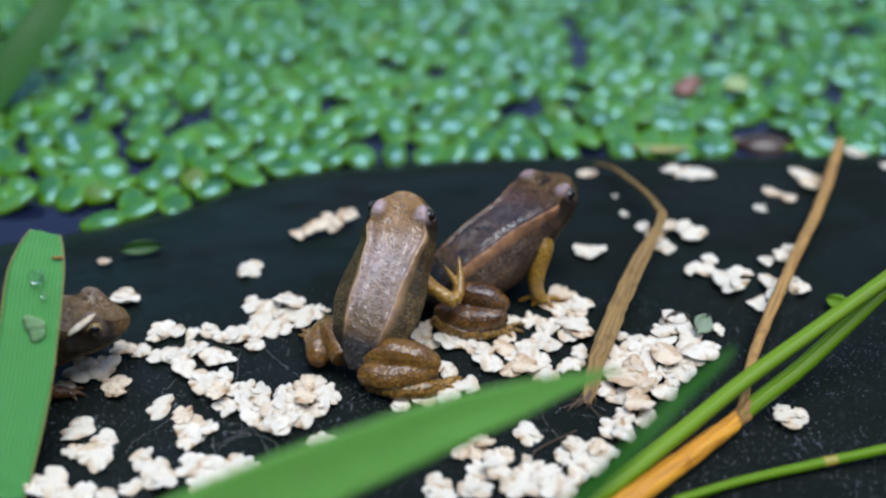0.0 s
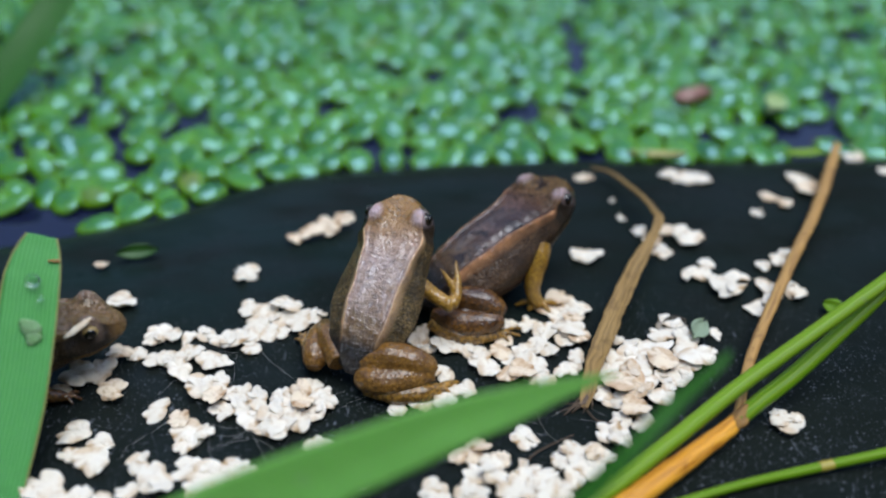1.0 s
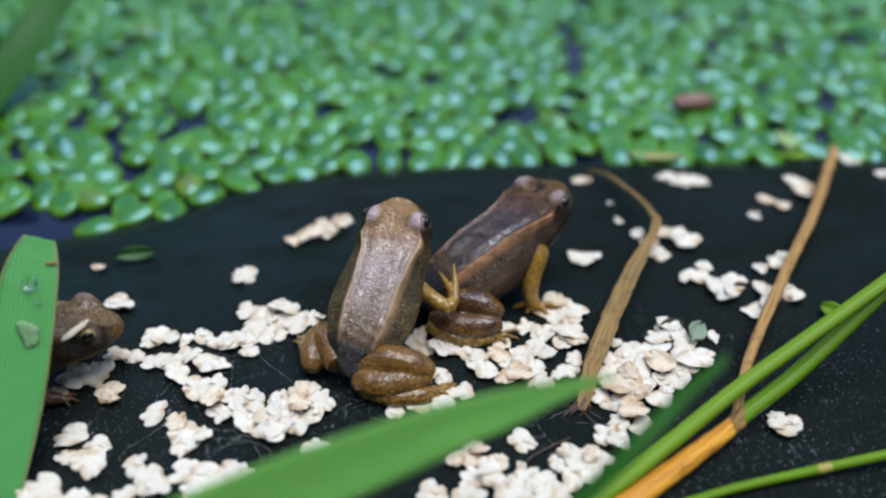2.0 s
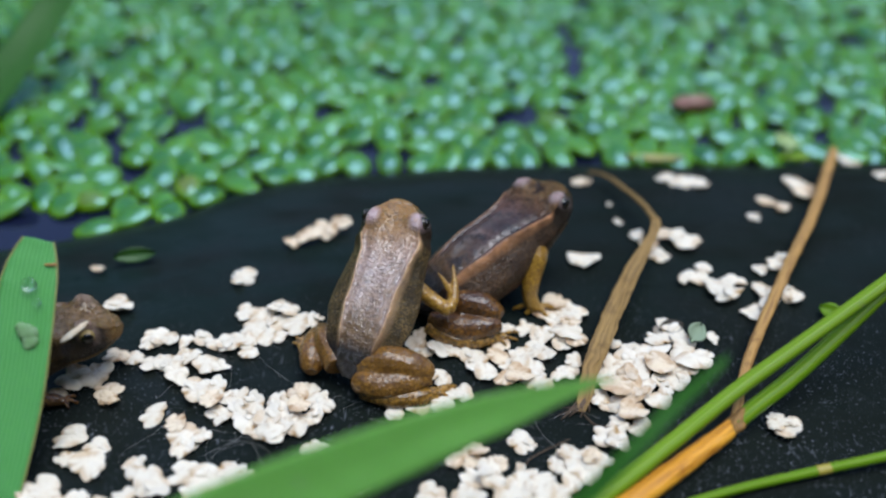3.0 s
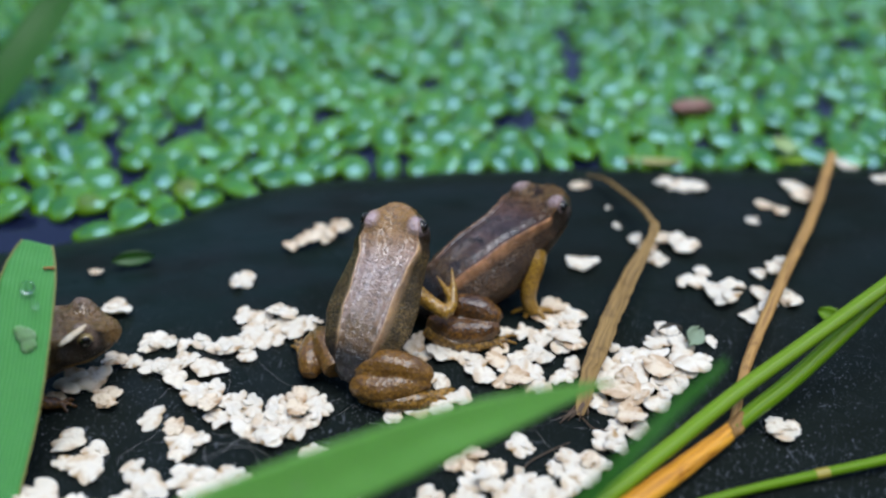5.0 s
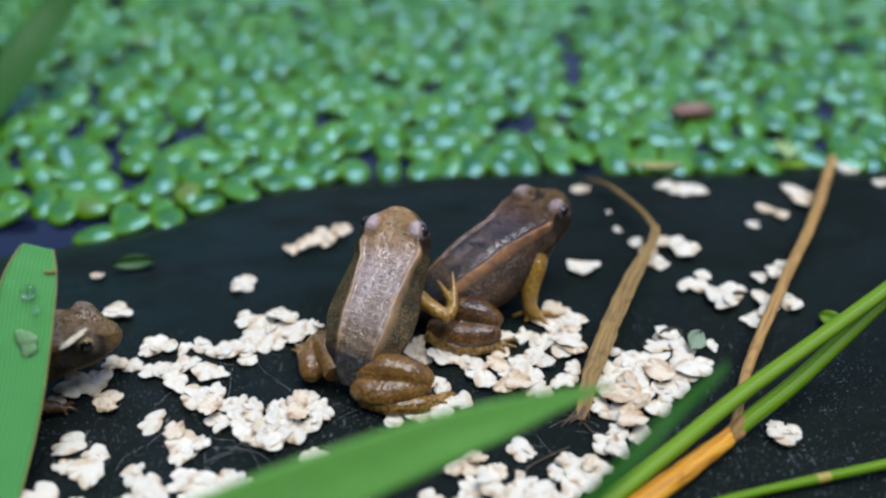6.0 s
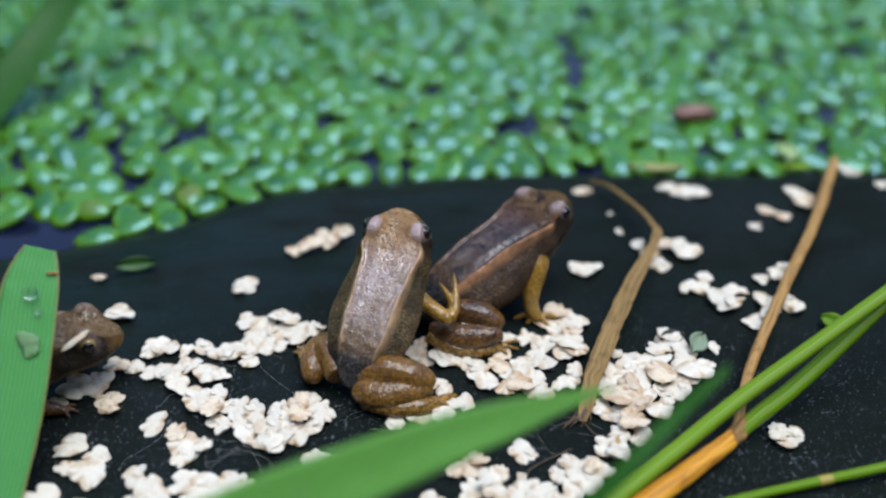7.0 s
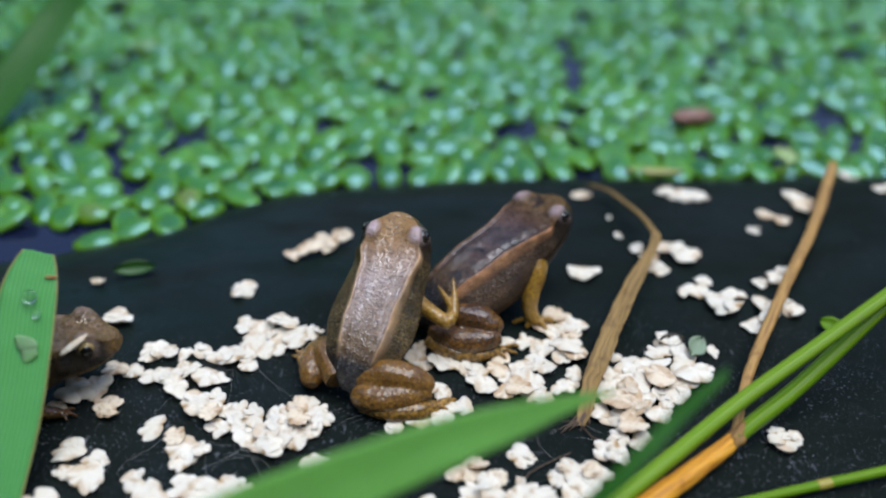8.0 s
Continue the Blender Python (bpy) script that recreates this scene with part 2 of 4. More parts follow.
LIMB_FOOT = limb_material("golden_foot", (0.44, 0.225, 0.038), (0.30, 0.145, 0.026), (0.0575, 0.0286, 0.0076))
LIMB_AMBER = limb_material("amber_limb", (0.46, 0.245, 0.034), (0.34, 0.175, 0.026), (0.20, 0.098, 0.016))
EYE_BLACK = plain_material("black_eye", (0.006, 0.005, 0.004), 0.06)
EYE_DARK = plain_material("dark_iris", (0.030, 0.020, 0.010), 0.1)
EYE_GOLD = plain_material("gold_iris", (0.30, 0.20, 0.07), 0.15)
GRASS = grass_material("green_grass", (0.086, 0.270, 0.045), (0.112, 0.305, 0.058), (0.150, 0.360, 0.080))
GRASS_PALE = grass_material("bluish_green_grass", (0.054, 0.2582, 0.06193), (0.0756, 0.3024, 0.07883), (0.1404, 0.4158, 0.1351))
GRASS_DEEP = grass_material("deep_green_grass", (0.01125, 0.07875, 0.009384), (0.02025, 0.105, 0.01408), (0.03375, 0.1365, 0.01564))
RUSH = grass_material("rush_green", (0.120, 0.235, 0.010), (0.155, 0.270, 0.014), (0.200, 0.315, 0.030), 0.34)
RUSH_DEEP = grass_material("rush_mid_green", (0.0822, 0.1888, 0.006725), (0.1234, 0.2402, 0.009417), (0.1974, 0.3002, 0.02018), 0.36)
DRY = dry_material("dry_brown_stem", (0.3949, 0.2046, 0.057), (0.5227, 0.2894, 0.0912), (0.1858, 0.08485, 0.0266))
DRY_LEAF = dry_material("withered_leaf", (0.2537, 0.1401, 0.03853), (0.3624, 0.218, 0.07114), (0.09968, 0.05061, 0.01482))
AMBER = dry_material("amber_sheath", (0.68, 0.26, 0.016), (0.82, 0.40, 0.05), (0.30, 0.085, 0.012), 0.34)
STRAW = plain_material("straw_margin", (0.36, 0.33, 0.10), 0.5)
DROP = clear_material()
THREAD = plain_material("pale_thread", (0.62, 0.60, 0.55), 0.4)
RUST = plain_material("rusty_edge", (0.50, 0.15, 0.04), 0.5)
WET_FILM = Nodes("wet_green_film", 0.08, IOR=1.33, Transmission_Weight=0.6)
WET_FILM = WET_FILM.colour(WET_FILM.mix(WET_FILM.noise(1.2, 4), (0.28, 0.58, 0.20), (0.60, 0.85, 0.52))).bump((WET_FILM.noise(1.6, 3), 0.6, 0.15)).m
PALE_LEAF = plain_material("pale_dying_leaf", (0.36, 0.48, 0.20), 0.45)
DULL_LEAF = plain_material("greyish_green_leaf", (0.26, 0.33, 0.22), 0.8, Specular_IOR_Level=0.1)
LOW_SKY_BLOCK = plain_material("dark_sky_block", (0.035, 0.075, 0.018), 0.9)
DARK_LEAF = plain_material("dark_leaf", (0.015, 0.085, 0.003), 0.5)
OCHRE = plain_material("ochre_mark", (0.42, 0.33, 0.05), 0.45)
ROSY = plain_material("rosy_brown_husk", (0.30, 0.135, 0.10), 0.4)
MUD = plain_material("dark_brown_skin_wet", (0.07, 0.035, 0.018), 0.25)
ROT_DARK = plain_material("rotten_dark", (0.07, 0.062, 0.05), 0.95, Specular_IOR_Level=0.05)
COLLAR = dry_material("brown_node", (0.26, 0.13, 0.035), (0.34, 0.18, 0.05), (0.08, 0.035, 0.012))
BROWN_ROT = plain_material("rotten_brown", (0.10, 0.055, 0.025), 0.5)


# ---- tools for shapes ----
def root(name, x, y, z, turn=0.0):
    ob = new(name)
    ob.empty_display_size = 0.001
    ob.matrix_basis = pose(x * MM, y * MM, z * MM, 0, 0, turn)
    return ob


def part(name, bm, material, parent=None, label="", own=False, smooth=True, fuse=0.0):
    """One mesh object; points in millimetres of the place, or with own=True of the parent's own space."""
    bm.transform(Matrix.Scale(MM, 4))
    if parent and not own:
        m = parent.matrix_basis
        if parent.parent:
            m = parent.parent.matrix_basis @ m
        bm.transform(m.inverted())
    bmesh.ops.recalc_face_normals(bm, faces=bm.faces)
    me = bpy.data.meshes.new(name)
    bm.to_mesh(me)
    bm.free()
    me.materials.append(material)
    if smooth:
        me.shade_smooth()
    ob = new(name, me)
    if fuse:
        grown = ob.modifiers.new("grown_together", "REMESH")
        grown.mode, grown.voxel_size, grown.use_smooth_shade = "VOXEL", fuse * MM, True
        soft = ob.modifiers.new("soft", "SMOOTH")
        soft.factor, soft.iterations = 0.5, 5
    if parent:
        ob.parent = parent
    return tagged(ob, label)


def spline(points, steps):
    """Catmull-Rom through rows of numbers."""
    p = np.array(points, float)
    p = np.vstack([2 * p[0] - p[1], p, 2 * p[-1] - p[-2]])
    out = []
    for i in range(1, len(p) - 2):
        for k in range(steps):
            t = k / steps
            a, b, c, d = p[i - 1:i + 3]
            out.append(0.5 * (2 * b + (c - a) * t + (2 * a - 5 * b + 4 * c - d) * t * t + (3 * b - a - 3 * c + d) * t ** 3))
    out.append(p[-2])
    return np.array(out)


def sweep(points, section, steps=6, up=(0, 0, 1), cap=True, rough=0.0, seed=0):
    """A bmesh along a spline of (x, y, z, radius); section: rows of (sideways, upward) for radius 1. Layer 'across' runs over the width."""
    rows = spline(points, steps)
    bm = bmesh.new()
    lay = bm.verts.layers.float.new("across")
    run = bm.verts.layers.float.new("run")
    gone = 0.0
    rings = []
    for i, r in enumerate(rows):
        c = Vector(r[:3])
        gone += (c - Vector(rows[max(i - 1, 0)][:3])).length
        d = (Vector(rows[min(i + 1, len(rows) - 1)][:3]) - Vector(rows[max(i - 1, 0)][:3])).normalized()
        side = d.cross(Vector(up)).normalized()
        top = side.cross(d).normalized()
        ring = []
        rad = max(r[3], 0.004)
        for a, b in section:
            v = c + side * a * rad + top * b * rad
            if rough:
                v += noise.noise_vector(v * 1.3 + Vector((seed, 0, 0))) * rough * rad
            bv = bm.verts.new(v)
            bv[lay], bv[run] = a * rad, gone
            ring.append(bv)
        rings.append(ring)
    n = len(section)
    for p, q in zip(rings, rings[1:]):
        for k in range(n):
            bm.faces.new((p[k], p[(k + 1) % n], q[(k + 1) % n], q[k]))
    if cap:
        bm.faces.new(rings[0][::-1])
        bm.faces.new(rings[-1])
    return bm


def round_section(n=14, flat=1.0):
    return [(math.cos(math.tau * k / n), flat * math.sin(math.tau * k / n)) for k in range(n)]


def blade_section(thick=0.06, keel=0.22, n=10):
    """A leaf blade's cross-section: a shallow V with a rounded keel and thin margins."""
    xs = [-1 + 2 * k / n for k in range(n + 1)]
    upper = [(x, keel * (abs(x) ** 1.4) + thick * (1 - x * x) * 0.5) for x in xs]
    lower = [(x * 0.995, keel * (abs(x) ** 1.4) - thick * (1.15 - x * x)) for x in reversed(xs)]
    return upper + lower


def ball(x, y, z, rx, ry, rz, sub=3, lumps=0.0, freq=1.0, turn=None):
    bm = bmesh.new()
    bmesh.ops.create_icosphere(bm, subdivisions=sub, radius=1)
    for v in bm.verts:
        if lumps:
            v.co *= 1 + lumps * noise.noise(v.co * freq + Vector((x, y, z)))
        v.co = Vector((v.co.x * rx, v.co.y * ry, v.co.z * rz))
        if turn:
            v.co = turn.to_3x3() @ v.co
        v.co += Vector((x, y, z))
    return bm


def merged(*bms):
    """Several shells in one mesh."""
    out = bmesh.new()
    for b in bms:
        me = bpy.data.meshes.new("tmp")
        b.to_mesh(me)
        b.free()
        out.from_mesh(me)
        bpy.data.meshes.remove(me)
    return out


# ---- the pond and the pad ----
RIM_X = (-90, -40, -32, -25, -21, -18.5, -14, -9, -4, 1, 11, 20, 40, 130)
RIM_Y = (44, 60.0, 62.0, 64.6, 66.6, 69.4, 71.6, 72.8, 73.4, 74.2, 74.8, 74.2, 75.2, 77)


def rim_y(x):
    """The far edge of the pad, which bends towards the eye on its west side."""
    return sum(float(np.interp(x + k * 0.8, RIM_X, RIM_Y)) for k in (-2, -1, 0, 1, 2)) / 5


def water():
    bm = bmesh.new()
    n, half = 40, 480
    bmesh.ops.create_grid(bm, x_segments=n, y_segments=n, size=half)
    bm.transform(Matrix.Translation((0, 0, -2.2)))
    return tagged(part("water", bm, WATER), "dark still pond water with bluish sky reflections", "water", kind="structure")


def floating_pad():
    """A broad black sheet with a rounded, drooping far edge and real thickness."""
    bm = bmesh.new()
    nx, ny = 150, 110
    rows = []
    for side in (0, 1):
        grid = []
        for i in range(nx + 1):
            x = -75 + 190 * i / nx
            y1, line = rim_y(x), []
            for j in range(ny + 1):
                f = j / ny
                y = -60 + (y1 + 60) * (1 - (1 - f) ** 1.6)
                edge = y1 - y
                z = -1.1 * math.exp(-edge / 2.2) - 0.9 * math.exp(-edge / 10)
                z += 0.10 * noise.noise(Vector((x, y, 0)) * 0.12) + 0.03 * noise.noise(Vector((x, y, 4)) * 0.5)
                if side:
                    z = min(z - 1.2, -2.4)
                line.append(bm.verts.new((x, y, z)))
            grid.append(line)
        rows.append(grid)
    for g in rows:
        for i in range(nx):
            for j in range(ny):
                bm.faces.new((g[i][j], g[i + 1][j], g[i + 1][j + 1], g[i][j + 1]))
    a, b = rows
    for i in range(nx):
        for j in (0, ny):
            bm.faces.new((a[i][j], a[i + 1][j], b[i + 1][j], b[i][j]))
    for j in range(ny):
        for i in (0, nx):
            bm.faces.new((a[i][j], a[i][j + 1], b[i][j + 1], b[i][j]))
    ob = part("floating_pad", bm, PAD)
    return tagged(ob, "wet black plastic pad with dust specks, afloat on the pond", "pad")


def bank():
    """An unseen ring added to block low sky light and darken reflections: a plain dark green slope all round the pond,
    lowest across the water, well outside the view.
    """
    bm = bmesh.new()
    n, rows = 96, []
    for r, z in ((420, -15), (440, 60), (470, 140), (520, 215), (590, 255), (760, 275), (1400, 285)):
        row = []
        for k in range(n):
            c, d = math.cos(math.tau * k / n), math.sin(math.tau * k / n)
            high = 1.5 - 0.9 * d if d > 0 else 1.5 - 0.5 * d
            wavy = 18 * noise.noise(Vector((k * 0.35, z * 0.02, 1))) if z > 0 else 0
            row.append(bm.verts.new((r * (1 + 0.05 * noise.noise(Vector((c * 4, d * 4, z * 0.01)))) * c, r * d, z * high + wavy)))
        rows.append(row)
    for p, q in zip(rows, rows[1:]):
        for k in range(n):
            bm.faces.new((p[k], p[(k + 1) % n], q[(k + 1) % n], q[k]))
    return tagged(part("backdrop", bm, LOW_SKY_BLOCK), "dark green ring round the pond, added unseen to block low sky light", "bank", kind="structure")



water()
bank()
floating_pad()


# ---- froglets ----
BODY = [  # from vent to snout: half width and height at the side fold, height of the back, half width and height of the flank, half width and drop of the belly
    (0.00, 0.35, 0.15, 0.25, 0.45, -0.10, 0.30, -0.35), (0.04, 0.72, 0.50, 0.60, 1.10, -0.05, 0.7, -0.75), (0.10, 0.98, 0.84, 0.96, 1.75, 0.00, 0.95, -1.1),
    (0.20, 1.15, 1.20, 1.32, 2.30, -0.05, 1.5, -1.6), (0.32, 1.32, 1.42, 1.55, 2.68, -0.15, 1.8, -1.95), (0.45, 1.38, 1.50, 1.66, 2.70, -0.20, 1.85, -2.1),
    (0.56, 1.45, 1.48, 1.66, 2.48, -0.20, 1.7, -2.0), (0.66, 1.58, 1.38, 1.60, 2.30, -0.10, 1.5, -1.75), (0.73, 1.75, 1.24, 1.50, 2.28, 0.05, 1.5, -1.5),
    (0.80, 1.78, 1.10, 1.36, 2.28, 0.00, 1.55, -1.3), (0.87, 1.60, 0.98, 1.18, 2.15, -0.05, 1.5, -1.15), (0.93, 1.22, 0.75, 0.92, 1.66, -0.12, 1.15, -0.95),
    (0.97, 0.75, 0.50, 0.62, 1.10, -0.18, 0.85, -0.72), (0.99, 0.45, 0.28, 0.36, 0.66, -0.20, 0.5, -0.50), (1.00, 0.18, -0.05, 0.00, 0.28, -0.20, 0.15, -0.30)]


def profile(s):
    """The body's half ring at s, smoothed over its neighbours."""
    xs, k = [r[0] for r in BODY], 0.02
    around = (-2, -1, 0, 1, 2) if 0.03 < s < 0.97 else (0,)
    return [sum(float(np.interp(s + d * k, xs, [r[j] for r in BODY])) for d in around) / len(around) for j in range(1, 8)]


def ramped(v, lo, hi):
    return min(1.0, max(0.0, (v - lo) / (hi - lo)))


def head_turn(p, s, length, nod, bend):
    """The head and neck nod down and bend sideways against the trunk."""
    k = ramped(s, 0.60, 0.78)
    hub = Vector((0, 0.66 * length, 0))
    return Matrix.Rotation(radians(bend * k), 3, 'Z') @ Matrix.Rotation(radians(-nod * k), 3, 'X') @ (p - hub) + hub


def frog_body(length, wide, eye_lift, nod, bend, deep):
    """A froglet's trunk and head in one skin: flat back, folds along its sides, brows over the eyes, a mouth crease."""
    bm = bmesh.new()
    lay = bm.verts.layers.float.new("mark")
    way = bm.verts.layers.float.new("along")
    lip = bm.verts.layers.float.new("lip")
    brow = bm.verts.layers.float.new("lid")
    stations, per, rings = 96, 6, []
    for i in range(stations + 1):
        f = i / stations
        s = 0.5 - 0.5 * math.cos(math.pi * f)
        wb, zb, zt, wf, zf, wl, zl = profile(s)
        hang = 1 + (deep - 1) * ramped(0.92 - s, 0.0, 0.2)
        zf, zl = zf * hang, zl * hang
        wb *= 1 + 0.07 * noise.noise(Vector((s * 9, length, 0)))
        trunk = ramped(s, 0.10, 0.2) * ramped(0.86 - s, 0.0, 0.08)
        lift = 0.11 * trunk
        head = ramped(s, 0.74, 0.80)
        half = [  # sideways, up, mark
            (0.0, zt - 0.06 * trunk, 0.0), (0.5 * wb, zt - 0.02 * trunk, 0.12), (0.82 * wb, 0.6 * zb + 0.4 * zt - 0.06 * trunk, 0.30), (wb, zb + lift, 0.47),
            (wb + 0.22 * (wf - wb), zb - 0.30 * (zb - zf), 0.58), (wb + 0.68 * (wf - wb), zb - 0.62 * (zb - zf), 0.72), (wf, zf, 0.85),
            (0.5 * (wf + wl) + 0.06, 0.55 * zf + 0.45 * zl, 0.93), (0.62 * wl, 0.06 * zf + 0.94 * zl, 1.0), (0.0, zl, 1.0)]
        full = half + [(-x, z, m) for x, z, m in half[-2:0:-1]]
        n = len(full)
        ring = []
        for c in range(n):
            p0, p1, p2, p3 = (np.array(full[(c + d) % n]) for d in (-1, 0, 1, 2))
            for k in range(per):
                t = k / per
                x, z, m = 0.5 * (2 * p1 + (p2 - p0) * t + (2 * p0 - 5 * p1 + 4 * p2 - p3) * t * t + (3 * p1 - p0 - 3 * p2 + p3) * t ** 3)
                x *= wide
                y = s * length
                over = 0.0
                if z > zf:
                    for e in (-1, 1):
                        d = (y - 0.858 * length) ** 2 * 0.75 + (x - e * 1.45 * wide) ** 2
                        z += eye_lift * math.exp(-(d / 0.42) ** 1.4)
                        over = max(over, math.exp(-d / 0.42))
                    z -= 0.14 * math.exp(-((y - 0.87 * length) ** 2) / 1.2 - (x / 0.7) ** 2)
                    # a low hump over the hips and a crease behind the ear
                    z += 0.12 * math.exp(-(((s - 0.36) * length / 1.5) ** 2)) * math.exp(-((abs(x) - 0.75) / 0.5) ** 2)
                    x *= 1 + 0.05 * math.exp(-(((s - 0.735) * length / 0.5) ** 2)) - 0.035 * math.exp(-(((s - 0.795) * length / 0.35) ** 2))
                    z += 0.03 * math.sin(y * 9 + 2 * x) * math.exp(-(((s - 0.20) / 0.09) ** 2))
                mouth_z = zf - 0.42 + 0.25 * ramped(s, 0.80, 1.0)
                mouth = math.exp(-((z - mouth_z) / 0.10) ** 2) * ramped(s, 0.75, 0.79)
                x *= 1 - 0.06 * mouth
                p = Vector((x, y, z))
                p += noise.noise_vector(p * 0.9) * 0.05 + noise.noise_vector(p * 3.1) * 0.012 + noise.noise_vector(p * 7.0) * 0.004
                v = bm.verts.new(head_turn(p, s, length, nod, bend))
                if s < 0.12:
                    m = min(m, 0.12) if m < 0.47 else m
                elif m < 0.5:
                    m += head * (min(m, 0.3) - m)
                else:
                    m += head * (max(m, 0.62) - m)
                v[lay], v[way], v[brow] = m, s, over
                v[lip] = ramped(s, 0.72, 0.76) * math.exp(-((z - mouth_z + 0.16) / 0.14) ** 2)
                ring.append(v)
        rings.append(ring)
    around = len(rings[0])
    for p, q in zip(rings, rings[1:]):
        for k in range(around):
            bm.faces.new((p[k], p[(k + 1) % around], q[(k + 1) % around], q[k]))
    bm.faces.new(rings[0])
    bm.faces.new(rings[-1][::-1])
    return bm


def frog(label, at, turn, pitch, lean, length, wide, skin, limb, limbs, eye_lift=0.62, nod=0.0, bend=0.0, deep=1.0):
    """at: the vent; turn: heading, degrees clockwise from far; limbs: (name, material or None, list of tubes in millimetres of the place)."""
    ob = root("froglet", at[0], at[1], 0, -turn)
    tilt = Matrix.Translation((0, 0, at[2])) @ pose(0, 0, 0, pitch, 0, 0) @ pose(0, 0, 0, 0, lean, 0)
    bm = frog_body(length, wide, eye_lift, nod, bend, deep)
    bm.transform(tilt)
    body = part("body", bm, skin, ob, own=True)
    hub = Matrix.Translation((0, 0.66 * length, 0))
    tilt = tilt @ hub @ Matrix.Rotation(radians(bend), 4, 'Z') @ Matrix.Rotation(radians(-nod), 4, 'X') @ hub.inverted()
    for e in (-1, 1):
        c = Vector((e * 1.42 * wide, 0.858 * length, 0.95 + 0.70 * eye_lift))
        g = c + Vector((e * (0.46 if skin is SKIN_GREY else 0.26), 0.03, -0.52))
        globe = ball(0, 0, 0, 0.40, 0.45, 0.43, 3)
        globe.transform(tilt @ Matrix.Translation(g))
        part("eye", globe, EYE_GOLD if skin is SKIN_GREY else EYE_DARK, body, "glossy dark gold eye", own=True)
        pupil = ball(0, 0, 0, 0.16, 0.37, 0.34, 3)
        pupil.transform(tilt @ Matrix.Translation(g + Vector((e * 0.28, 0.02, 0.02))))
        part("pupil", pupil, EYE_BLACK, body, "black pupil", own=True)
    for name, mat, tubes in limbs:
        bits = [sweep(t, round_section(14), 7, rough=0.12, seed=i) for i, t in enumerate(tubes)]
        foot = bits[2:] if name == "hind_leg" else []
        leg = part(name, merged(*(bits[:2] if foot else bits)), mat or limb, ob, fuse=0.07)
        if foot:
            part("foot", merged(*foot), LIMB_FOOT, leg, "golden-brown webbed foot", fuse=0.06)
    return tagged(ob, label, "frog")


def toes(x, y, z, dirs, r=0.13):
    """Thin spread toes from a foot's end: (dx, dy) each."""
    return [[(x, y, z, r * 1.3), (x + dx * 0.5, y + dy * 0.5, z + 0.12, r), (x + dx, y + dy, 0.14, r * 0.75), (x + dx * 1.05, y + dy * 1.05, 0.12, 0.03)] for dx, dy in dirs]


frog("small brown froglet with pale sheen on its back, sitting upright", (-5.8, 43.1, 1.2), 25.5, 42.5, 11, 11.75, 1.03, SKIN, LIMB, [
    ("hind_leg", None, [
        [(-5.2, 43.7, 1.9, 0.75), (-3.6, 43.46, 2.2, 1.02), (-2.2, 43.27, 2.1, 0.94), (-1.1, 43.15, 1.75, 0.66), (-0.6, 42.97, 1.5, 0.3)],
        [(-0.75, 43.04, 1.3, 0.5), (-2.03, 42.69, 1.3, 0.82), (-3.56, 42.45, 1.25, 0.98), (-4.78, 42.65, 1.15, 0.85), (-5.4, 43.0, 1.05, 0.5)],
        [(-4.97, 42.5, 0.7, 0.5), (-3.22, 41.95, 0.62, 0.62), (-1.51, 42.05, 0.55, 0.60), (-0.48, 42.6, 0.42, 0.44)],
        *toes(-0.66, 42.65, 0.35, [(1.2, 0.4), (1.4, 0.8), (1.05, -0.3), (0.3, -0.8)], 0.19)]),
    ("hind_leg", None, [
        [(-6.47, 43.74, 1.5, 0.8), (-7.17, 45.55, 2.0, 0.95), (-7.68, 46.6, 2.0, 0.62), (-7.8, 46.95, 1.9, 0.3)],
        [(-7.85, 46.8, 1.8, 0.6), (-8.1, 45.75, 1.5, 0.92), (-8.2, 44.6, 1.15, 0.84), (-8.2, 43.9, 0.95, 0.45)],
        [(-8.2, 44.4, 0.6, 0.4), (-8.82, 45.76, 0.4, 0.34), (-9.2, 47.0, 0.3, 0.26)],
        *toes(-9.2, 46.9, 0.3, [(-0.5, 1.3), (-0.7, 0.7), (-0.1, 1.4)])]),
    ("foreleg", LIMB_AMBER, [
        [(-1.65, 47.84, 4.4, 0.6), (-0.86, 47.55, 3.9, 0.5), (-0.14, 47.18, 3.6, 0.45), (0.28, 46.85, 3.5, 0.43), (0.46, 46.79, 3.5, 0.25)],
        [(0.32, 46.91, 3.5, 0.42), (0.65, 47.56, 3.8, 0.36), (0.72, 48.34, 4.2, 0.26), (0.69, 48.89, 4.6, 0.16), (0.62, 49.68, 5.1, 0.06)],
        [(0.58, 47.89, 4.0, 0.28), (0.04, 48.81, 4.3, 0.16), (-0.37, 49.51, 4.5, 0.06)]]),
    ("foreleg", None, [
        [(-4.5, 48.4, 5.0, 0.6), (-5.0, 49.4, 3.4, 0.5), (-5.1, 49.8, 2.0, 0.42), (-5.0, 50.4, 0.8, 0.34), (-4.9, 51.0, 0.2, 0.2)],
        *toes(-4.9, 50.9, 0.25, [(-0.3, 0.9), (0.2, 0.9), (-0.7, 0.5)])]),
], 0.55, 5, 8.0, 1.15)

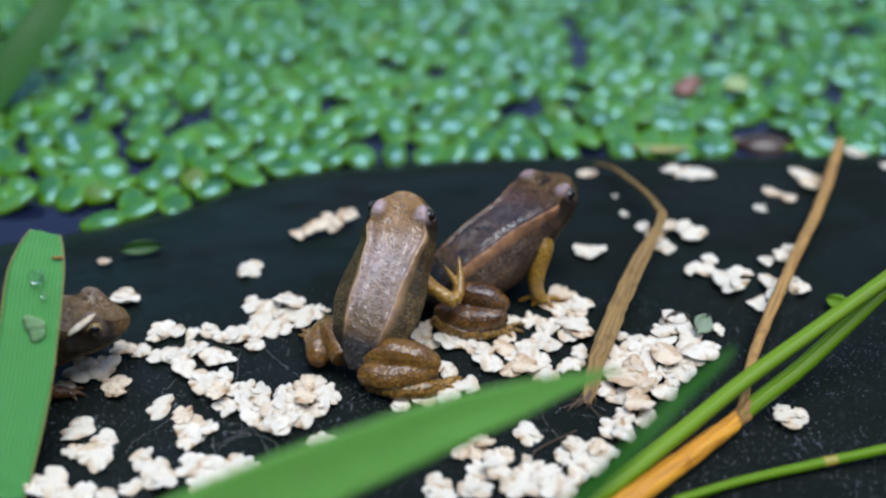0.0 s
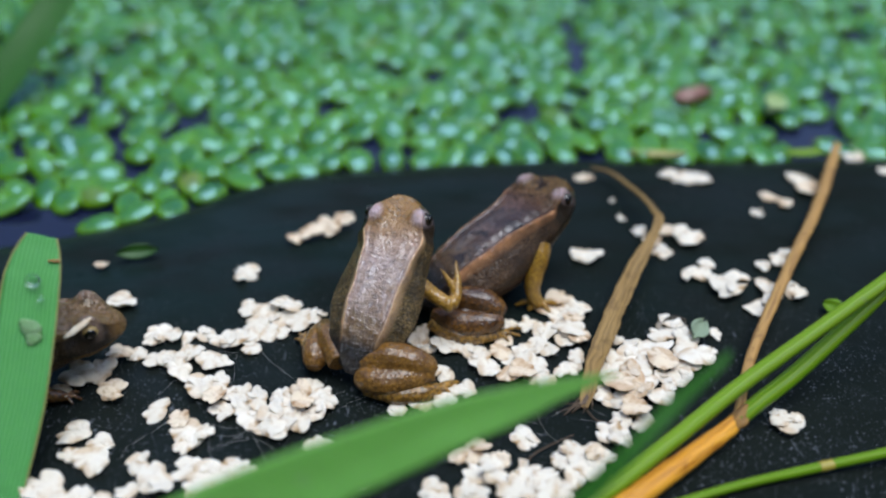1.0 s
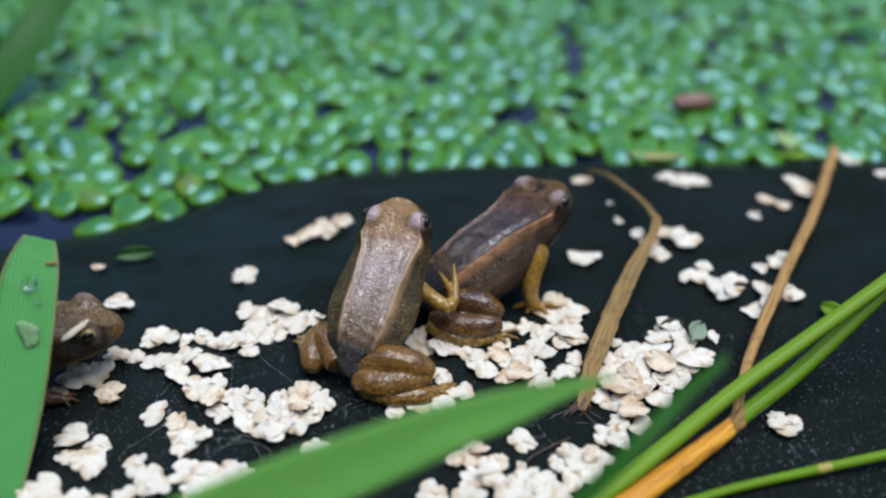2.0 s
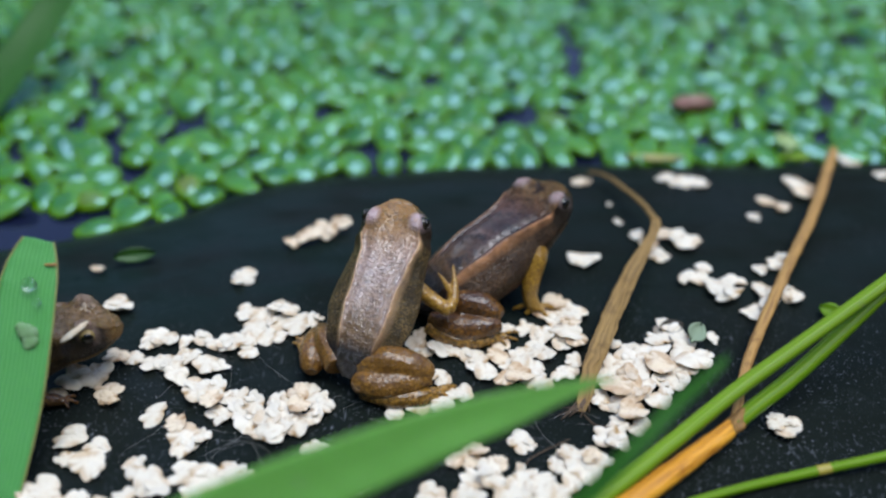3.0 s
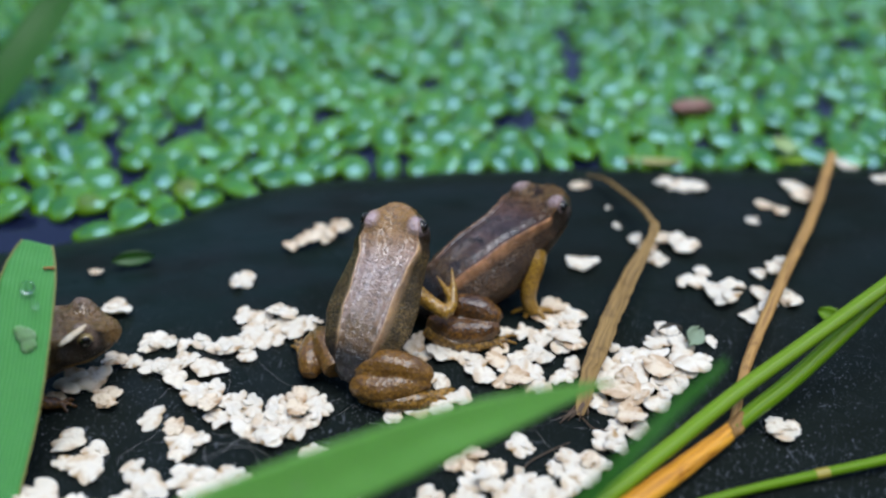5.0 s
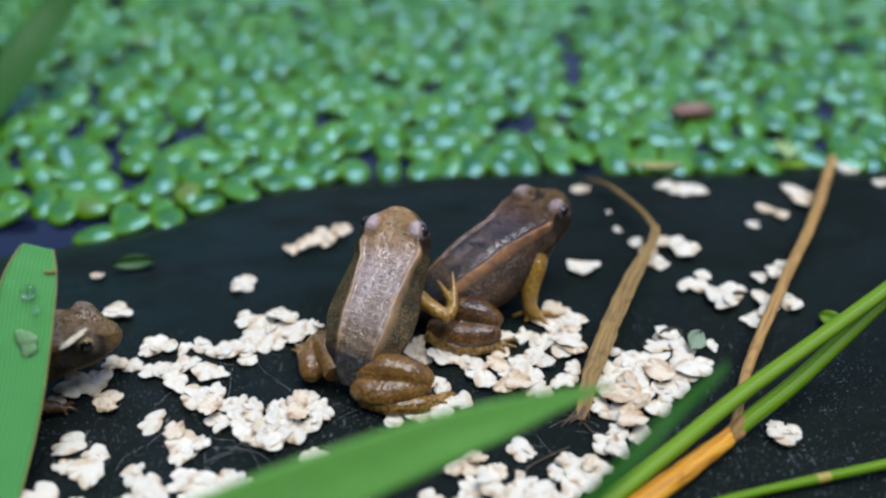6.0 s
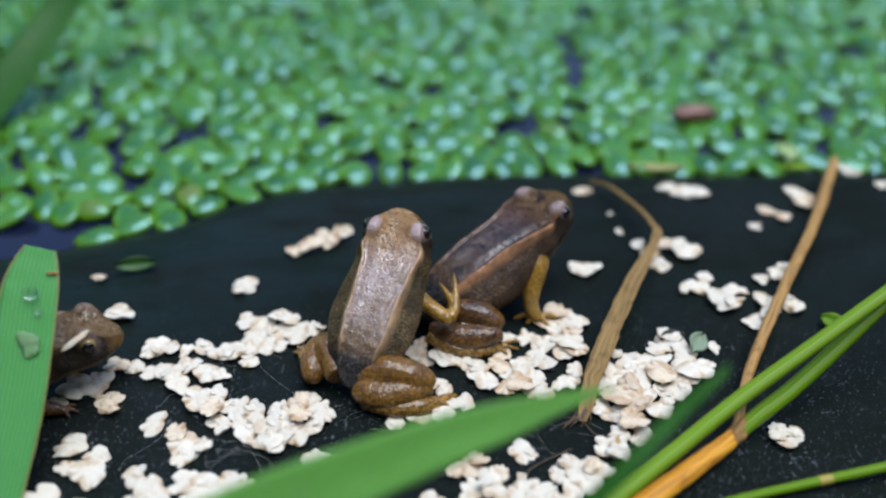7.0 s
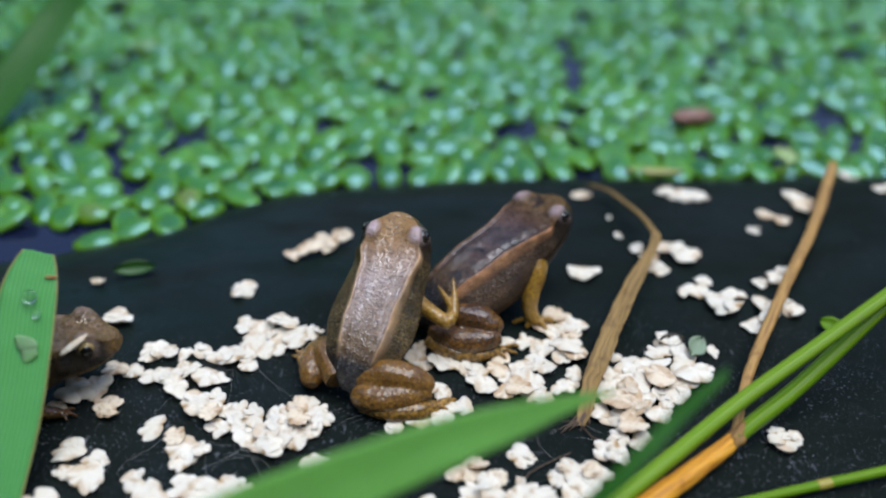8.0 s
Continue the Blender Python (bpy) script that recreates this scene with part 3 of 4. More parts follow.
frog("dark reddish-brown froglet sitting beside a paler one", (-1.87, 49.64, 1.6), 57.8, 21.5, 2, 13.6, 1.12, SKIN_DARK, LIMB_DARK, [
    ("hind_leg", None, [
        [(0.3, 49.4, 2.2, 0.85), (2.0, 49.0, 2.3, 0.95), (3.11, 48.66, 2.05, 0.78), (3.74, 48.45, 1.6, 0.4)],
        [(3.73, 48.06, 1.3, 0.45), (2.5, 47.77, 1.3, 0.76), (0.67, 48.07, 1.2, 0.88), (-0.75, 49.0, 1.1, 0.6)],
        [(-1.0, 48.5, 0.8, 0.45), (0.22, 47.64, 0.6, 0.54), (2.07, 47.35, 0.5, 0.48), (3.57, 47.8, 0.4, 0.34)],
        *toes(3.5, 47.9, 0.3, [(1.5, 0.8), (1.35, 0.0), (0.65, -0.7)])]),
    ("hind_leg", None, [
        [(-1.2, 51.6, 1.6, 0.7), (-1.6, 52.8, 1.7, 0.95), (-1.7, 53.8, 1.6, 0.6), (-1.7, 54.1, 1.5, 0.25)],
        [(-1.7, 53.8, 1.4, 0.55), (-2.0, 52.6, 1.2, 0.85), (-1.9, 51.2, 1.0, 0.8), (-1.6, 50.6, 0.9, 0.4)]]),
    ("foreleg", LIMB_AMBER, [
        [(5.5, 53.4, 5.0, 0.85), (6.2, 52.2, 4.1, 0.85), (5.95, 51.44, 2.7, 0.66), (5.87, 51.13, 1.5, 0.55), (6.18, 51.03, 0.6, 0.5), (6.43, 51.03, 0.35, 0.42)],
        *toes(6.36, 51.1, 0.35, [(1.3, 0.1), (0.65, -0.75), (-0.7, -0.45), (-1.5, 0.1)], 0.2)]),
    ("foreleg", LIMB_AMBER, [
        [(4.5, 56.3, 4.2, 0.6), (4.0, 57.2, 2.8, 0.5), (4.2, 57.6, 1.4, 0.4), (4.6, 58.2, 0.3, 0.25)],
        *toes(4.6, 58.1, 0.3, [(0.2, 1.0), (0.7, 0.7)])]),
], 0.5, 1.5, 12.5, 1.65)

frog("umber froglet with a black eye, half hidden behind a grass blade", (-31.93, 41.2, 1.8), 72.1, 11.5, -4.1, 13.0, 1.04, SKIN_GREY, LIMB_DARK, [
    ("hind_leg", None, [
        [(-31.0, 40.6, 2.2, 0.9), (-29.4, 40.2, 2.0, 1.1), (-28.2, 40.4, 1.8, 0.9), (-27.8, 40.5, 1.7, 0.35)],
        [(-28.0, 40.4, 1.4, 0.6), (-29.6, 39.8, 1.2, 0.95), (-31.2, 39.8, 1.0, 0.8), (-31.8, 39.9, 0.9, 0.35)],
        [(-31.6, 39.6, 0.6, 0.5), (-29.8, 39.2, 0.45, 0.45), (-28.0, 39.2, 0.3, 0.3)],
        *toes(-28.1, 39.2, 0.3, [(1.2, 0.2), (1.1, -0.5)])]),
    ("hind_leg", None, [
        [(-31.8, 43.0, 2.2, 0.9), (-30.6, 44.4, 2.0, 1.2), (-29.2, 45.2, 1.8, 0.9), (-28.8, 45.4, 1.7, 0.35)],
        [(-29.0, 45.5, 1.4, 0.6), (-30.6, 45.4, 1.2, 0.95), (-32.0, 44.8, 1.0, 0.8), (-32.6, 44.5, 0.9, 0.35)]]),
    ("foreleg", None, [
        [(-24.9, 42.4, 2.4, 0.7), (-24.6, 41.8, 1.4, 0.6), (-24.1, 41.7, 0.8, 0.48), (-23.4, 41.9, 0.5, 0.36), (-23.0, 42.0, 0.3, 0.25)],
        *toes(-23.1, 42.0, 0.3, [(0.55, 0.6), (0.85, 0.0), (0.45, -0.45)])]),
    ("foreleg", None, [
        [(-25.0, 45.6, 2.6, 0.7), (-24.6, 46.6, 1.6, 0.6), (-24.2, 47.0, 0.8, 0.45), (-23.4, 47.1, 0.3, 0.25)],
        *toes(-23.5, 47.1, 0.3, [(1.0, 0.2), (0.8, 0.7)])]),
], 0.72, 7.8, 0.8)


# ---- grasses and stalks ----
def grass_blade(points, material, label, up=(0, 0, 1), thick=0.05, keel=0.16, steps=10, margin=None):
    ob = root("grass_blade", *points[-1][:3])
    for e in (-1, 1) if margin else ():
        edge = []
        for i, p in enumerate(points):
            d = (Vector(points[min(i + 1, len(points) - 1)][:3]) - Vector(points[max(i - 1, 0)][:3])).normalized()
            side = d.cross(Vector(up)).normalized()
            q = Vector(p[:3]) + side * e * p[3] * 0.995 + side.cross(d) * keel * p[3]
            edge.append((*q, 0.045))
        part("margin", sweep(edge, round_section(8), steps, rough=0.3), margin, ob, "straw-coloured dry margin")
    part("leaf", sweep(points, blade_section(thick, keel), steps, up=up, rough=0.03), material, ob)
    return tagged(ob, label, "grass")


def stalk(name, bits, label, category="stalk"):
    """bits: (part name, points, material, flatness)."""
    ob = root(name, *bits[0][1][-1][:3])
    for pname, pts, mat, flat, rough in bits:
        part(pname, sweep(pts, round_section(16, flat), 8, rough=rough), mat, ob)
    return tagged(ob, label, category)


FACING = (0, -0.83, 0.56)
grass_blade([(-22.95, 44.5, 10.5, 0.88), (-23.1, 43.95, 9.95, 1.22), (-23.3, 42.7, 8.8, 1.60), (-23.5, 40.5, 6.5, 1.68), (-23.9, 38.0, 3.8, 1.74), (-24.6, 35.2, 0.9, 1.72), (-24.9, 34.3, 0.0, 1.70)],
            GRASS_PALE, "upright bluish-green grass blade with a torn tip and water drops", up=FACING, keel=0.07, margin=STRAW)
grass_blade([(7.45, 30.15, 13.20, 0.02), (5.18, 29.37, 13.17, 0.40), (2.75, 28.64, 12.77, 0.79), (-0.08, 27.51, 12.60, 1.08), (-3.08, 26.54, 11.96, 1.29), (-6.39, 25.49, 11.15, 1.47), (-10.19, 24.27, 10.10, 1.52), (-14.00, 22.90, 8.79, 1.50), (-16.59, 21.85, 7.91, 1.38), (-22.0, 20.5, 2.0, 1.5), (-25.0, 18.0, -0.2, 1.3)],
            GRASS, "broad bright green grass blade arching over the pad", up=FACING, keel=0.10)
grass_blade([(12.14, 30.59, 14.14, 0.03), (11.57, 29.94, 13.97, 0.21), (9.79, 28.80, 13.01, 0.34), (7.61, 26.98, 11.96, 0.38), (5.34, 25.49, 10.41, 0.40), (2.75, 23.79, 8.79, 0.40), (1.29, 22.98, 7.91, 0.55), (-2.0, 22.5, 2.0, 0.55), (-5.0, 20.0, -0.2, 0.5)],
            GRASS_DEEP, "narrow deep green grass blade slanting over the pad", up=FACING, keel=0.15)
grass_blade([(-33.0, 100.0, 14.5, 1.0), (-35.6, 96.0, 10.8, 1.2), (-38.6, 92.1, 6.9, 1.7), (-41.2, 87.3, 3.6, 1.94), (-44.6, 82.0, -0.5, 1.89), (-46.0, 80.0, -2.2, 1.8)],
            GRASS_DEEP, "deep green grass blade rising out of the pond", up=FACING, keel=0.15)
stalk("rush_stem", [
    ("stem", [(38.0, 51.9, 12.0, 0.391), (31.6, 48.3, 9.0, 0.419), (26.6, 45.5, 6.8, 0.437), (21.5, 42.75, 4.7, 0.455), (16.95, 40.25, 2.9, 0.473), (12.6, 37.0, 1.9, 0.482), (8.5, 33.95, 1.1, 0.491), (3.4, 30.6, 0.7, 0.528)], RUSH, 0.9, 0.03)],
    "thick round lime-green rush stem leaning across the pad")
stalk("rush_stem", [
    ("stem", [(37.0, 52.2, 10.5, 0.319), (31.4, 48.8, 7.8, 0.364), (27.0, 46.0, 5.6, 0.419), (23.8, 44.0, 3.7, 0.482), (20.9, 42.1, 2.2, 0.519), (18.2, 40.3, 1.4, 0.510), (16.9, 39.3, 1.1, 0.491)], RUSH_DEEP, 0.9, 0.03),
    ("sheath", [(17.0, 39.4, 1.1, 0.473), (15.8, 38.4, 0.95, 0.564), (14.0, 37.0, 0.85, 0.619), (11.5, 35.0, 0.8, 0.655), (8.2, 32.4, 0.75, 0.655)], AMBER, 0.85, 0.08),
    ("node_collar", [(17.6, 40.0, 1.4, 0.273), (17.3, 39.7, 1.25, 0.455), (16.9, 39.3, 1.12, 0.519), (16.5, 39.0, 1.05, 0.501)], COLLAR, 0.95, 0.5)],
    "green rush stem with a dried amber sheath at its foot")
stalk("rush_stem", [
    ("stem", [(30.1, 38.1, 1.3, 0.291), (24.9, 37.1, 0.8, 0.300), (20.4, 36.2, 0.45, 0.291), (16.0, 35.0, 0.45, 0.264), (12.0, 33.7, 0.35, 0.246)], RUSH_DEEP, 0.9, 0.04),
    ("yellow_band", [(21.6, 36.45, 0.54, 0.296), (21.2, 36.37, 0.51, 0.305), (20.8, 36.29, 0.48, 0.300)], OCHRE, 0.92, 0.04)],
    "thin green rush stem with a yellow mark, lying on the pad")
stalk("dry_stem", [
    ("stem", [(33.5, 71.7, 1.35, 0.24), (33.2, 71.1, 1.4, 0.34), (32.2, 69.0, 1.4, 0.40), (28.6, 61.7, 1.3, 0.41), (24.6, 54.7, 1.5, 0.40), (21.7, 49.5, 1.6, 0.38), (19.4, 45.3, 1.5, 0.33), (17.8, 41.8, 1.4, 0.31), (16.8, 39.1, 1.3, 0.29)], DRY, 0.6, 0.16)],
    "dry brown grass stem lying across the pad")


def withered_leaf():
    ob = root("withered_leaf", 9.1, 43.8, 0)
    part("stalk", sweep([(12.2, 69.4, 0.4, 0.10), (13.6, 68.1, 0.7, 0.15), (14.7, 64.8, 1.3, 0.19), (15.5, 61.7, 1.8, 0.24), (15.75, 59.2, 2.2, 0.28)], round_section(12, 0.7), 8, rough=0.15), DRY_LEAF, ob)
    part("leaf", sweep([(15.8, 59.5, 2.25, 0.23), (15.7, 58.4, 2.3, 0.33), (15.0, 56.7, 2.1, 0.39), (13.2, 53.3, 1.8, 0.55), (11.5, 49.6, 1.5, 0.62), (10.2, 46.4, 1.3, 0.62), (9.1, 43.8, 1.0, 0.52), (8.6, 42.1, 0.5, 0.45), (8.3, 41.2, 0.2, 0.23)],
                       blade_section(0.10, 0.35), 10, rough=0.24), DRY_LEAF, ob)
    rnd = random.Random(8)
    for i in range(9):
        a = rnd.uniform(-0.9, 0.7)
        part("shred", sweep([(8.5 + 0.09 * i, 42.4, 0.5, 0.07), (8.2 + a * 0.7 + 0.06 * i, 41.5, 0.35, 0.05), (8.0 + a * rnd.uniform(0.9, 1.8), 41.1 + rnd.uniform(-0.6, 0.5), 0.15, 0.02)], round_section(6), 5), BROWN_ROT, ob)
    return tagged(ob, "withered brown leaf, folded and frayed, on the pad", "leaf")


withered_leaf()


# ---- drops and small bits on the plants ----
def water_drop(x, y, z, r, label):
    turn = Vector(FACING).to_track_quat("Z", "Y").to_matrix().to_4x4()
    bm = ball(0, 0, 0, r, r * 0.85, r * 0.38, 3, 0.08, 1.5)
    bm.transform(Matrix.Translation((x, y, z)) @ turn)
    return tagged(part("water_drop", bm, DROP), label, "drop")


water_drop(-23.1, 42.28, 9.0, 0.44, "clear round water drop on a grass blade")
water_drop(-22.65, 41.66, 8.25, 0.24, "small clear water drop on a grass blade")


def wet_spot():
    turn = Vector(FACING).to_track_quat("Z", "Y").to_matrix().to_4x4()
    bits = [ball(dx, dy, 0, r, r * 0.8, 0.05, 3, 0.5, 2.2) for dx, dy, r in ((0, 0.2, 0.5), (0.2, -0.35, 0.42), (-0.3, 0.45, 0.3), (0.3, 0.1, 0.34), (0.05, -0.6, 0.25))]
    bm = merged(*bits)
    bm.transform(Matrix.Translation((-23.15, 40.45, 6.85)) @ turn)
    return tagged(part("wet_spot", bm, WET_FILM), "pale green slimy wet spot on a grass blade", "wet spot")


wet_spot()


def nick():
    bm = merged(ball(-22.15, 43.3, 9.62, 0.30, 0.08, 0.05, 3, 0.3, 2), ball(-21.9, 43.3, 9.6, 0.12, 0.07, 0.10, 3, 0.3, 2))
    return tagged(part("torn_nick", bm, RUST), "small rusty torn nick at a grass blade's edge", "nick")


nick()


def leaf_bit(name, x, y, z, length, width, turn, material, label, tilt=8):
    bm = bmesh.new()
    n, m = 12, 6
    grid = []
    for i in range(n + 1):
        f = i / n
        w = width * math.sin(math.pi * min(0.98, max(0.02, f))) ** 0.7 / 2
        grid.append([(length * (f - 0.5), w * (2 * j / m - 1), 0.25 * width * (2 * j / m - 1) ** 2 + 0.12 * length * (f - 0.5) ** 2) for j in range(m + 1)])
    top = [[bm.verts.new(p) for p in r] for r in grid]
    low = [[bm.verts.new((p[0], p[1] * 0.98, p[2] - 0.12)) for p in r] for r in grid]
    for g in (top, low):
        for i in range(n):
            for j in range(m):
                bm.faces.new((g[i][j], g[i + 1][j], g[i + 1][j + 1], g[i][j + 1]))
    for i in range(n):
        for j in (0, m):
            bm.faces.new((top[i][j], top[i + 1][j], low[i + 1][j], low[i][j]))
    for j in range(m):
        for i in (0, n):
            bm.faces.new((top[i][j], top[i][j + 1], low[i][j + 1], low[i][j]))
    bm.transform(Matrix.Translation((x, y, z)) @ pose(0, 0, 0, tilt, 0, turn))
    return tagged(part(name, bm, material), label, "leaf")


leaf_bit("leaf_scrap", -22.8, 57.3, 0.35, 3.0, 1.1, 12, DARK_LEAF, "small dark green leaf scrap lying on the wet pad", 55)
leaf_bit("duckweed_sprig", 26.4, 50.5, 0.4, 1.6, 1.1, -40, RUSH_DEEP, "small green duckweed leaf stranded on the pad", 30)
leaf_bit("duckweed_sprig", 16.5, 47.8, 0.7, 1.9, 1.3, 60, DULL_LEAF, "greyish-green soft leaf beside pale flakes", 25)
leaf_bit("leaf_strip", 32.4, 75.0, -1.5, 5.0, 1.0, 5, RUSH, "narrow yellow-green leaf strip floating along the pad's rim", 6)
leaf_bit("leaf_strip", 18.9, 74.3, -1.15, 5.2, 0.75, -3, STRAW, "pale straw-coloured leaf strip along the pad's rim", 14)
leaf_bit("dark_scrap", 15.2, 48.9, 0.3, 1.7, 1.1, 10, ROT_DARK, "dark rotten scrap beside pale flakes", 12)


# ---- food flakes strewn on the pad ----
def petal(bm, m, rnd, o):
    """A thin cupped scale with a wavy, rounded rim."""
    segs, rings = 18, (0.28, 0.55, 0.80, 0.94, 1.0)
    sx, sy = rnd.uniform(0.32, 0.48), rnd.uniform(0.24, 0.36)
    cup, wave, thick = rnd.uniform(-0.06, 0.16), rnd.uniform(0.04, 0.10), rnd.uniform(0.06, 0.10)
    ph, ph2, k2 = rnd.uniform(0, 6), rnd.uniform(0, 6), rnd.choice((2, 3, 3, 4))
    faces = []
    for side in (1, -1):
        rows = []
        for f in rings:
            row = []
            for k in range(segs):
                t = math.tau * k / segs
                r = f * (1 + 0.16 * math.cos(2 * t + ph) + 0.12 * math.cos(k2 * t + ph2) + 0.05 * math.cos(5 * t + ph))
                x, y = sx * r * math.cos(t), sy * r * math.sin(t)
                z = cup * f * f + wave * f * f * math.cos(k2 * t + ph) + 0.05 * noise.noise(Vector((x, y, 0)) * 5 + o)
                z += side * thick * math.sqrt(max(0.0, 1.02 - f * f))
                row.append(bm.verts.new(m @ Vector((x, y, z))))
            rows.append(row)
        hub = bm.verts.new(m @ Vector((0, 0, side * thick + 0.05 * noise.noise(o))))
        for k in range(segs):
            j = (k + 1) % segs
            bm.faces.new((hub, rows[0][k], rows[0][j]) if side > 0 else (hub, rows[0][j], rows[0][k]))
            for p, q in zip(rows, rows[1:]):
                bm.faces.new((p[k], q[k], q[j], p[j]) if side > 0 else (p[j], q[j], q[k], p[k]))
        faces.append(rows[-1])
    for k in range(segs):
        j = (k + 1) % segs
        bm.faces.new((faces[0][k], faces[1][k], faces[1][j], faces[0][j]))


def lobed_sheet(bm, rnd, o):
    """One flattened grain: a thick-edged sheet of rounded lobes with notches between, buckled and curled."""
    segs, rings, n = 36, (0.22, 0.44, 0.64, 0.80, 0.91, 0.97, 1.0), rnd.choice((3, 4, 4, 5))
    cuts = sorted(math.tau * (k + rnd.uniform(-0.3, 0.3)) / n for k in range(n))
    deep = [rnd.uniform(0.08, 0.34) for _ in cuts]
    sx, sy, thick = rnd.uniform(0.58, 0.74), rnd.uniform(0.42, 0.58), rnd.uniform(0.06, 0.10)
    curl, ph, dish = rnd.uniform(0.02, 0.16), rnd.uniform(0, 6), rnd.uniform(-0.08, 0.14)
    rims = []
    bran = bm.verts.layers.float.new("bran")
    toast = [rnd.choice((0.0, 0.4, 0.8, 1.0)) for _ in cuts]
    for side in (1, -1):
        rows = []
        for f in rings:
            row = []
            for k in range(segs):
                t = math.tau * k / segs
                gap = [abs((t - c + math.pi) % math.tau - math.pi) for c in cuts]
                r = f * (1 - sum(d * math.exp(-(g / 0.24) ** 2) for d, g in zip(deep, gap)) * f ** 1.5)
                x, y = sx * r * math.cos(t), sy * r * math.sin(t)
                z = dish * f * f + curl * f ** 3 * math.cos(2 * t + ph)
                z += 0.13 * noise.noise(Vector((x, y, 0)) * 2.4 + o) + 0.025 * noise.noise(Vector((x, y, 3)) * 6 + o)
                z -= 0.06 * sum(math.exp(-(g / 0.20) ** 2) for g in gap) * f
                z += side * thick * math.sqrt(max(0.0, 1.0 - f ** 3))
                row.append(bm.verts.new((x, y, z)))
                row[-1][bran] = max(w * math.exp(-(g / 0.30) ** 2) for w, g in zip(toast, gap)) * f
            rows.append(row)
        hub = bm.verts.new((0, 0, side * thick + 0.13 * noise.noise(o)))
        for k in range(segs):
            j = (k + 1) % segs
            bm.faces.new((hub, rows[0][k], rows[0][j]) if side > 0 else (hub, rows[0][j], rows[0][k]))
            for p, q in zip(rows, rows[1:]):
                bm.faces.new((p[k], q[k], q[j], p[j]) if side > 0 else (p[j], q[j], q[k], p[k]))
        rims.append(rows[-1])
    for k in range(segs):
        j = (k + 1) % segs
        bm.faces.new((rims[0][k], rims[1][k], rims[1][j], rims[0][j]))


def flake_mesh(seed, material):
    """One puffed flake: a lobed sheet, often with a curled scale grown on it."""
    rnd = random.Random(seed)
    bm = bmesh.new()
    o = Vector((seed * 3.1, seed * 7.7, seed))
    lobed_sheet(bm, rnd, o)
    for k in range(rnd.choice((0, 0, 1, 1))):
        a, off = rnd.uniform(0, math.tau), rnd.uniform(0.15, 0.4)
        petal(bm, Matrix.Translation((off * math.cos(a), off * math.sin(a), 0.10)) @ pose(0, 0, 0, rnd.gauss(0, 14), rnd.gauss(0, 14), rnd.uniform(0, 360)) @ Matrix.Scale(0.72, 4), rnd, o)
    low = min(v.co.z for v in bm.verts)
    bm.transform(Matrix.Translation((0, 0, -low)))
    bm.transform(Matrix.Scale(MM, 4))
    me = bpy.data.meshes.new("flake")
    bm.to_mesh(me)
    bm.free()
    me.materials.append(material)
    me.shade_smooth()
    return me


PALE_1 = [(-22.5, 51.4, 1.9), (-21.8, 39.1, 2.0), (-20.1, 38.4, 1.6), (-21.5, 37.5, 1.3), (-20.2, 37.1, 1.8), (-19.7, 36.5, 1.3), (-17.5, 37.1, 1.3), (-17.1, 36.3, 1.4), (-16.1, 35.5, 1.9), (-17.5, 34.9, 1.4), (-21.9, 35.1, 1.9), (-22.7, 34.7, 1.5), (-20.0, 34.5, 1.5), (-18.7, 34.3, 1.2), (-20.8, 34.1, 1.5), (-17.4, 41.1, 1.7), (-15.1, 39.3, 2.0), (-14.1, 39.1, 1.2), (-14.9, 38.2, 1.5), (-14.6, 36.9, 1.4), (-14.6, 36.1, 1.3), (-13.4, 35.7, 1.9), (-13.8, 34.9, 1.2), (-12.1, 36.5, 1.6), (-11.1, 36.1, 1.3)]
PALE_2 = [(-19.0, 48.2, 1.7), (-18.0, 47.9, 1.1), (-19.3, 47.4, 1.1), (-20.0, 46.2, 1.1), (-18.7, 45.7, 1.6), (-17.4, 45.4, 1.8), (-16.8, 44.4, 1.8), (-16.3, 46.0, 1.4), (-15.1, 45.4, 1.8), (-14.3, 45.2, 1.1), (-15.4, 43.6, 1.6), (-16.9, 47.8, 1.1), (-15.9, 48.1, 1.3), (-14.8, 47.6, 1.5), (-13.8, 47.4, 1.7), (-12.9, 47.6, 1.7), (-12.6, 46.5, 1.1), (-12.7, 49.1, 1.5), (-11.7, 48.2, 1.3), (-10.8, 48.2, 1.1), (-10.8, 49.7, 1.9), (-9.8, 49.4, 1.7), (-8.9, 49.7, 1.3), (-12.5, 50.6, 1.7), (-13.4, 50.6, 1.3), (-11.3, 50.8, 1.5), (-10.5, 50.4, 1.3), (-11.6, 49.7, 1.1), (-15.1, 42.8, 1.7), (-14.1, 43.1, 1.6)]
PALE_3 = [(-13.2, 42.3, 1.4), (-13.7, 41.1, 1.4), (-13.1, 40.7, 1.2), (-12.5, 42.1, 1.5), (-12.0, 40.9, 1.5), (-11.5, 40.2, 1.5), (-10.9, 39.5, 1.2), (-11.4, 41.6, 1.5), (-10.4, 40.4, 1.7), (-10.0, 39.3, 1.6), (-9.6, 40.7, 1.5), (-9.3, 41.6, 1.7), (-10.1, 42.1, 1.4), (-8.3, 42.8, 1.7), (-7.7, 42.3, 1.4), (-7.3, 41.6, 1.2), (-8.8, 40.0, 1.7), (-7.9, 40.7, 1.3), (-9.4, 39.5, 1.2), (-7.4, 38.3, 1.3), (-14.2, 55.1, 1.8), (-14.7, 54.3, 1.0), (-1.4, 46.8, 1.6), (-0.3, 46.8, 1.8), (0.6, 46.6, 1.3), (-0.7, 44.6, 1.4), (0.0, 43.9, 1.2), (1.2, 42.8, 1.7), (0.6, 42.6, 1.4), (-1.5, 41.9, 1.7)]
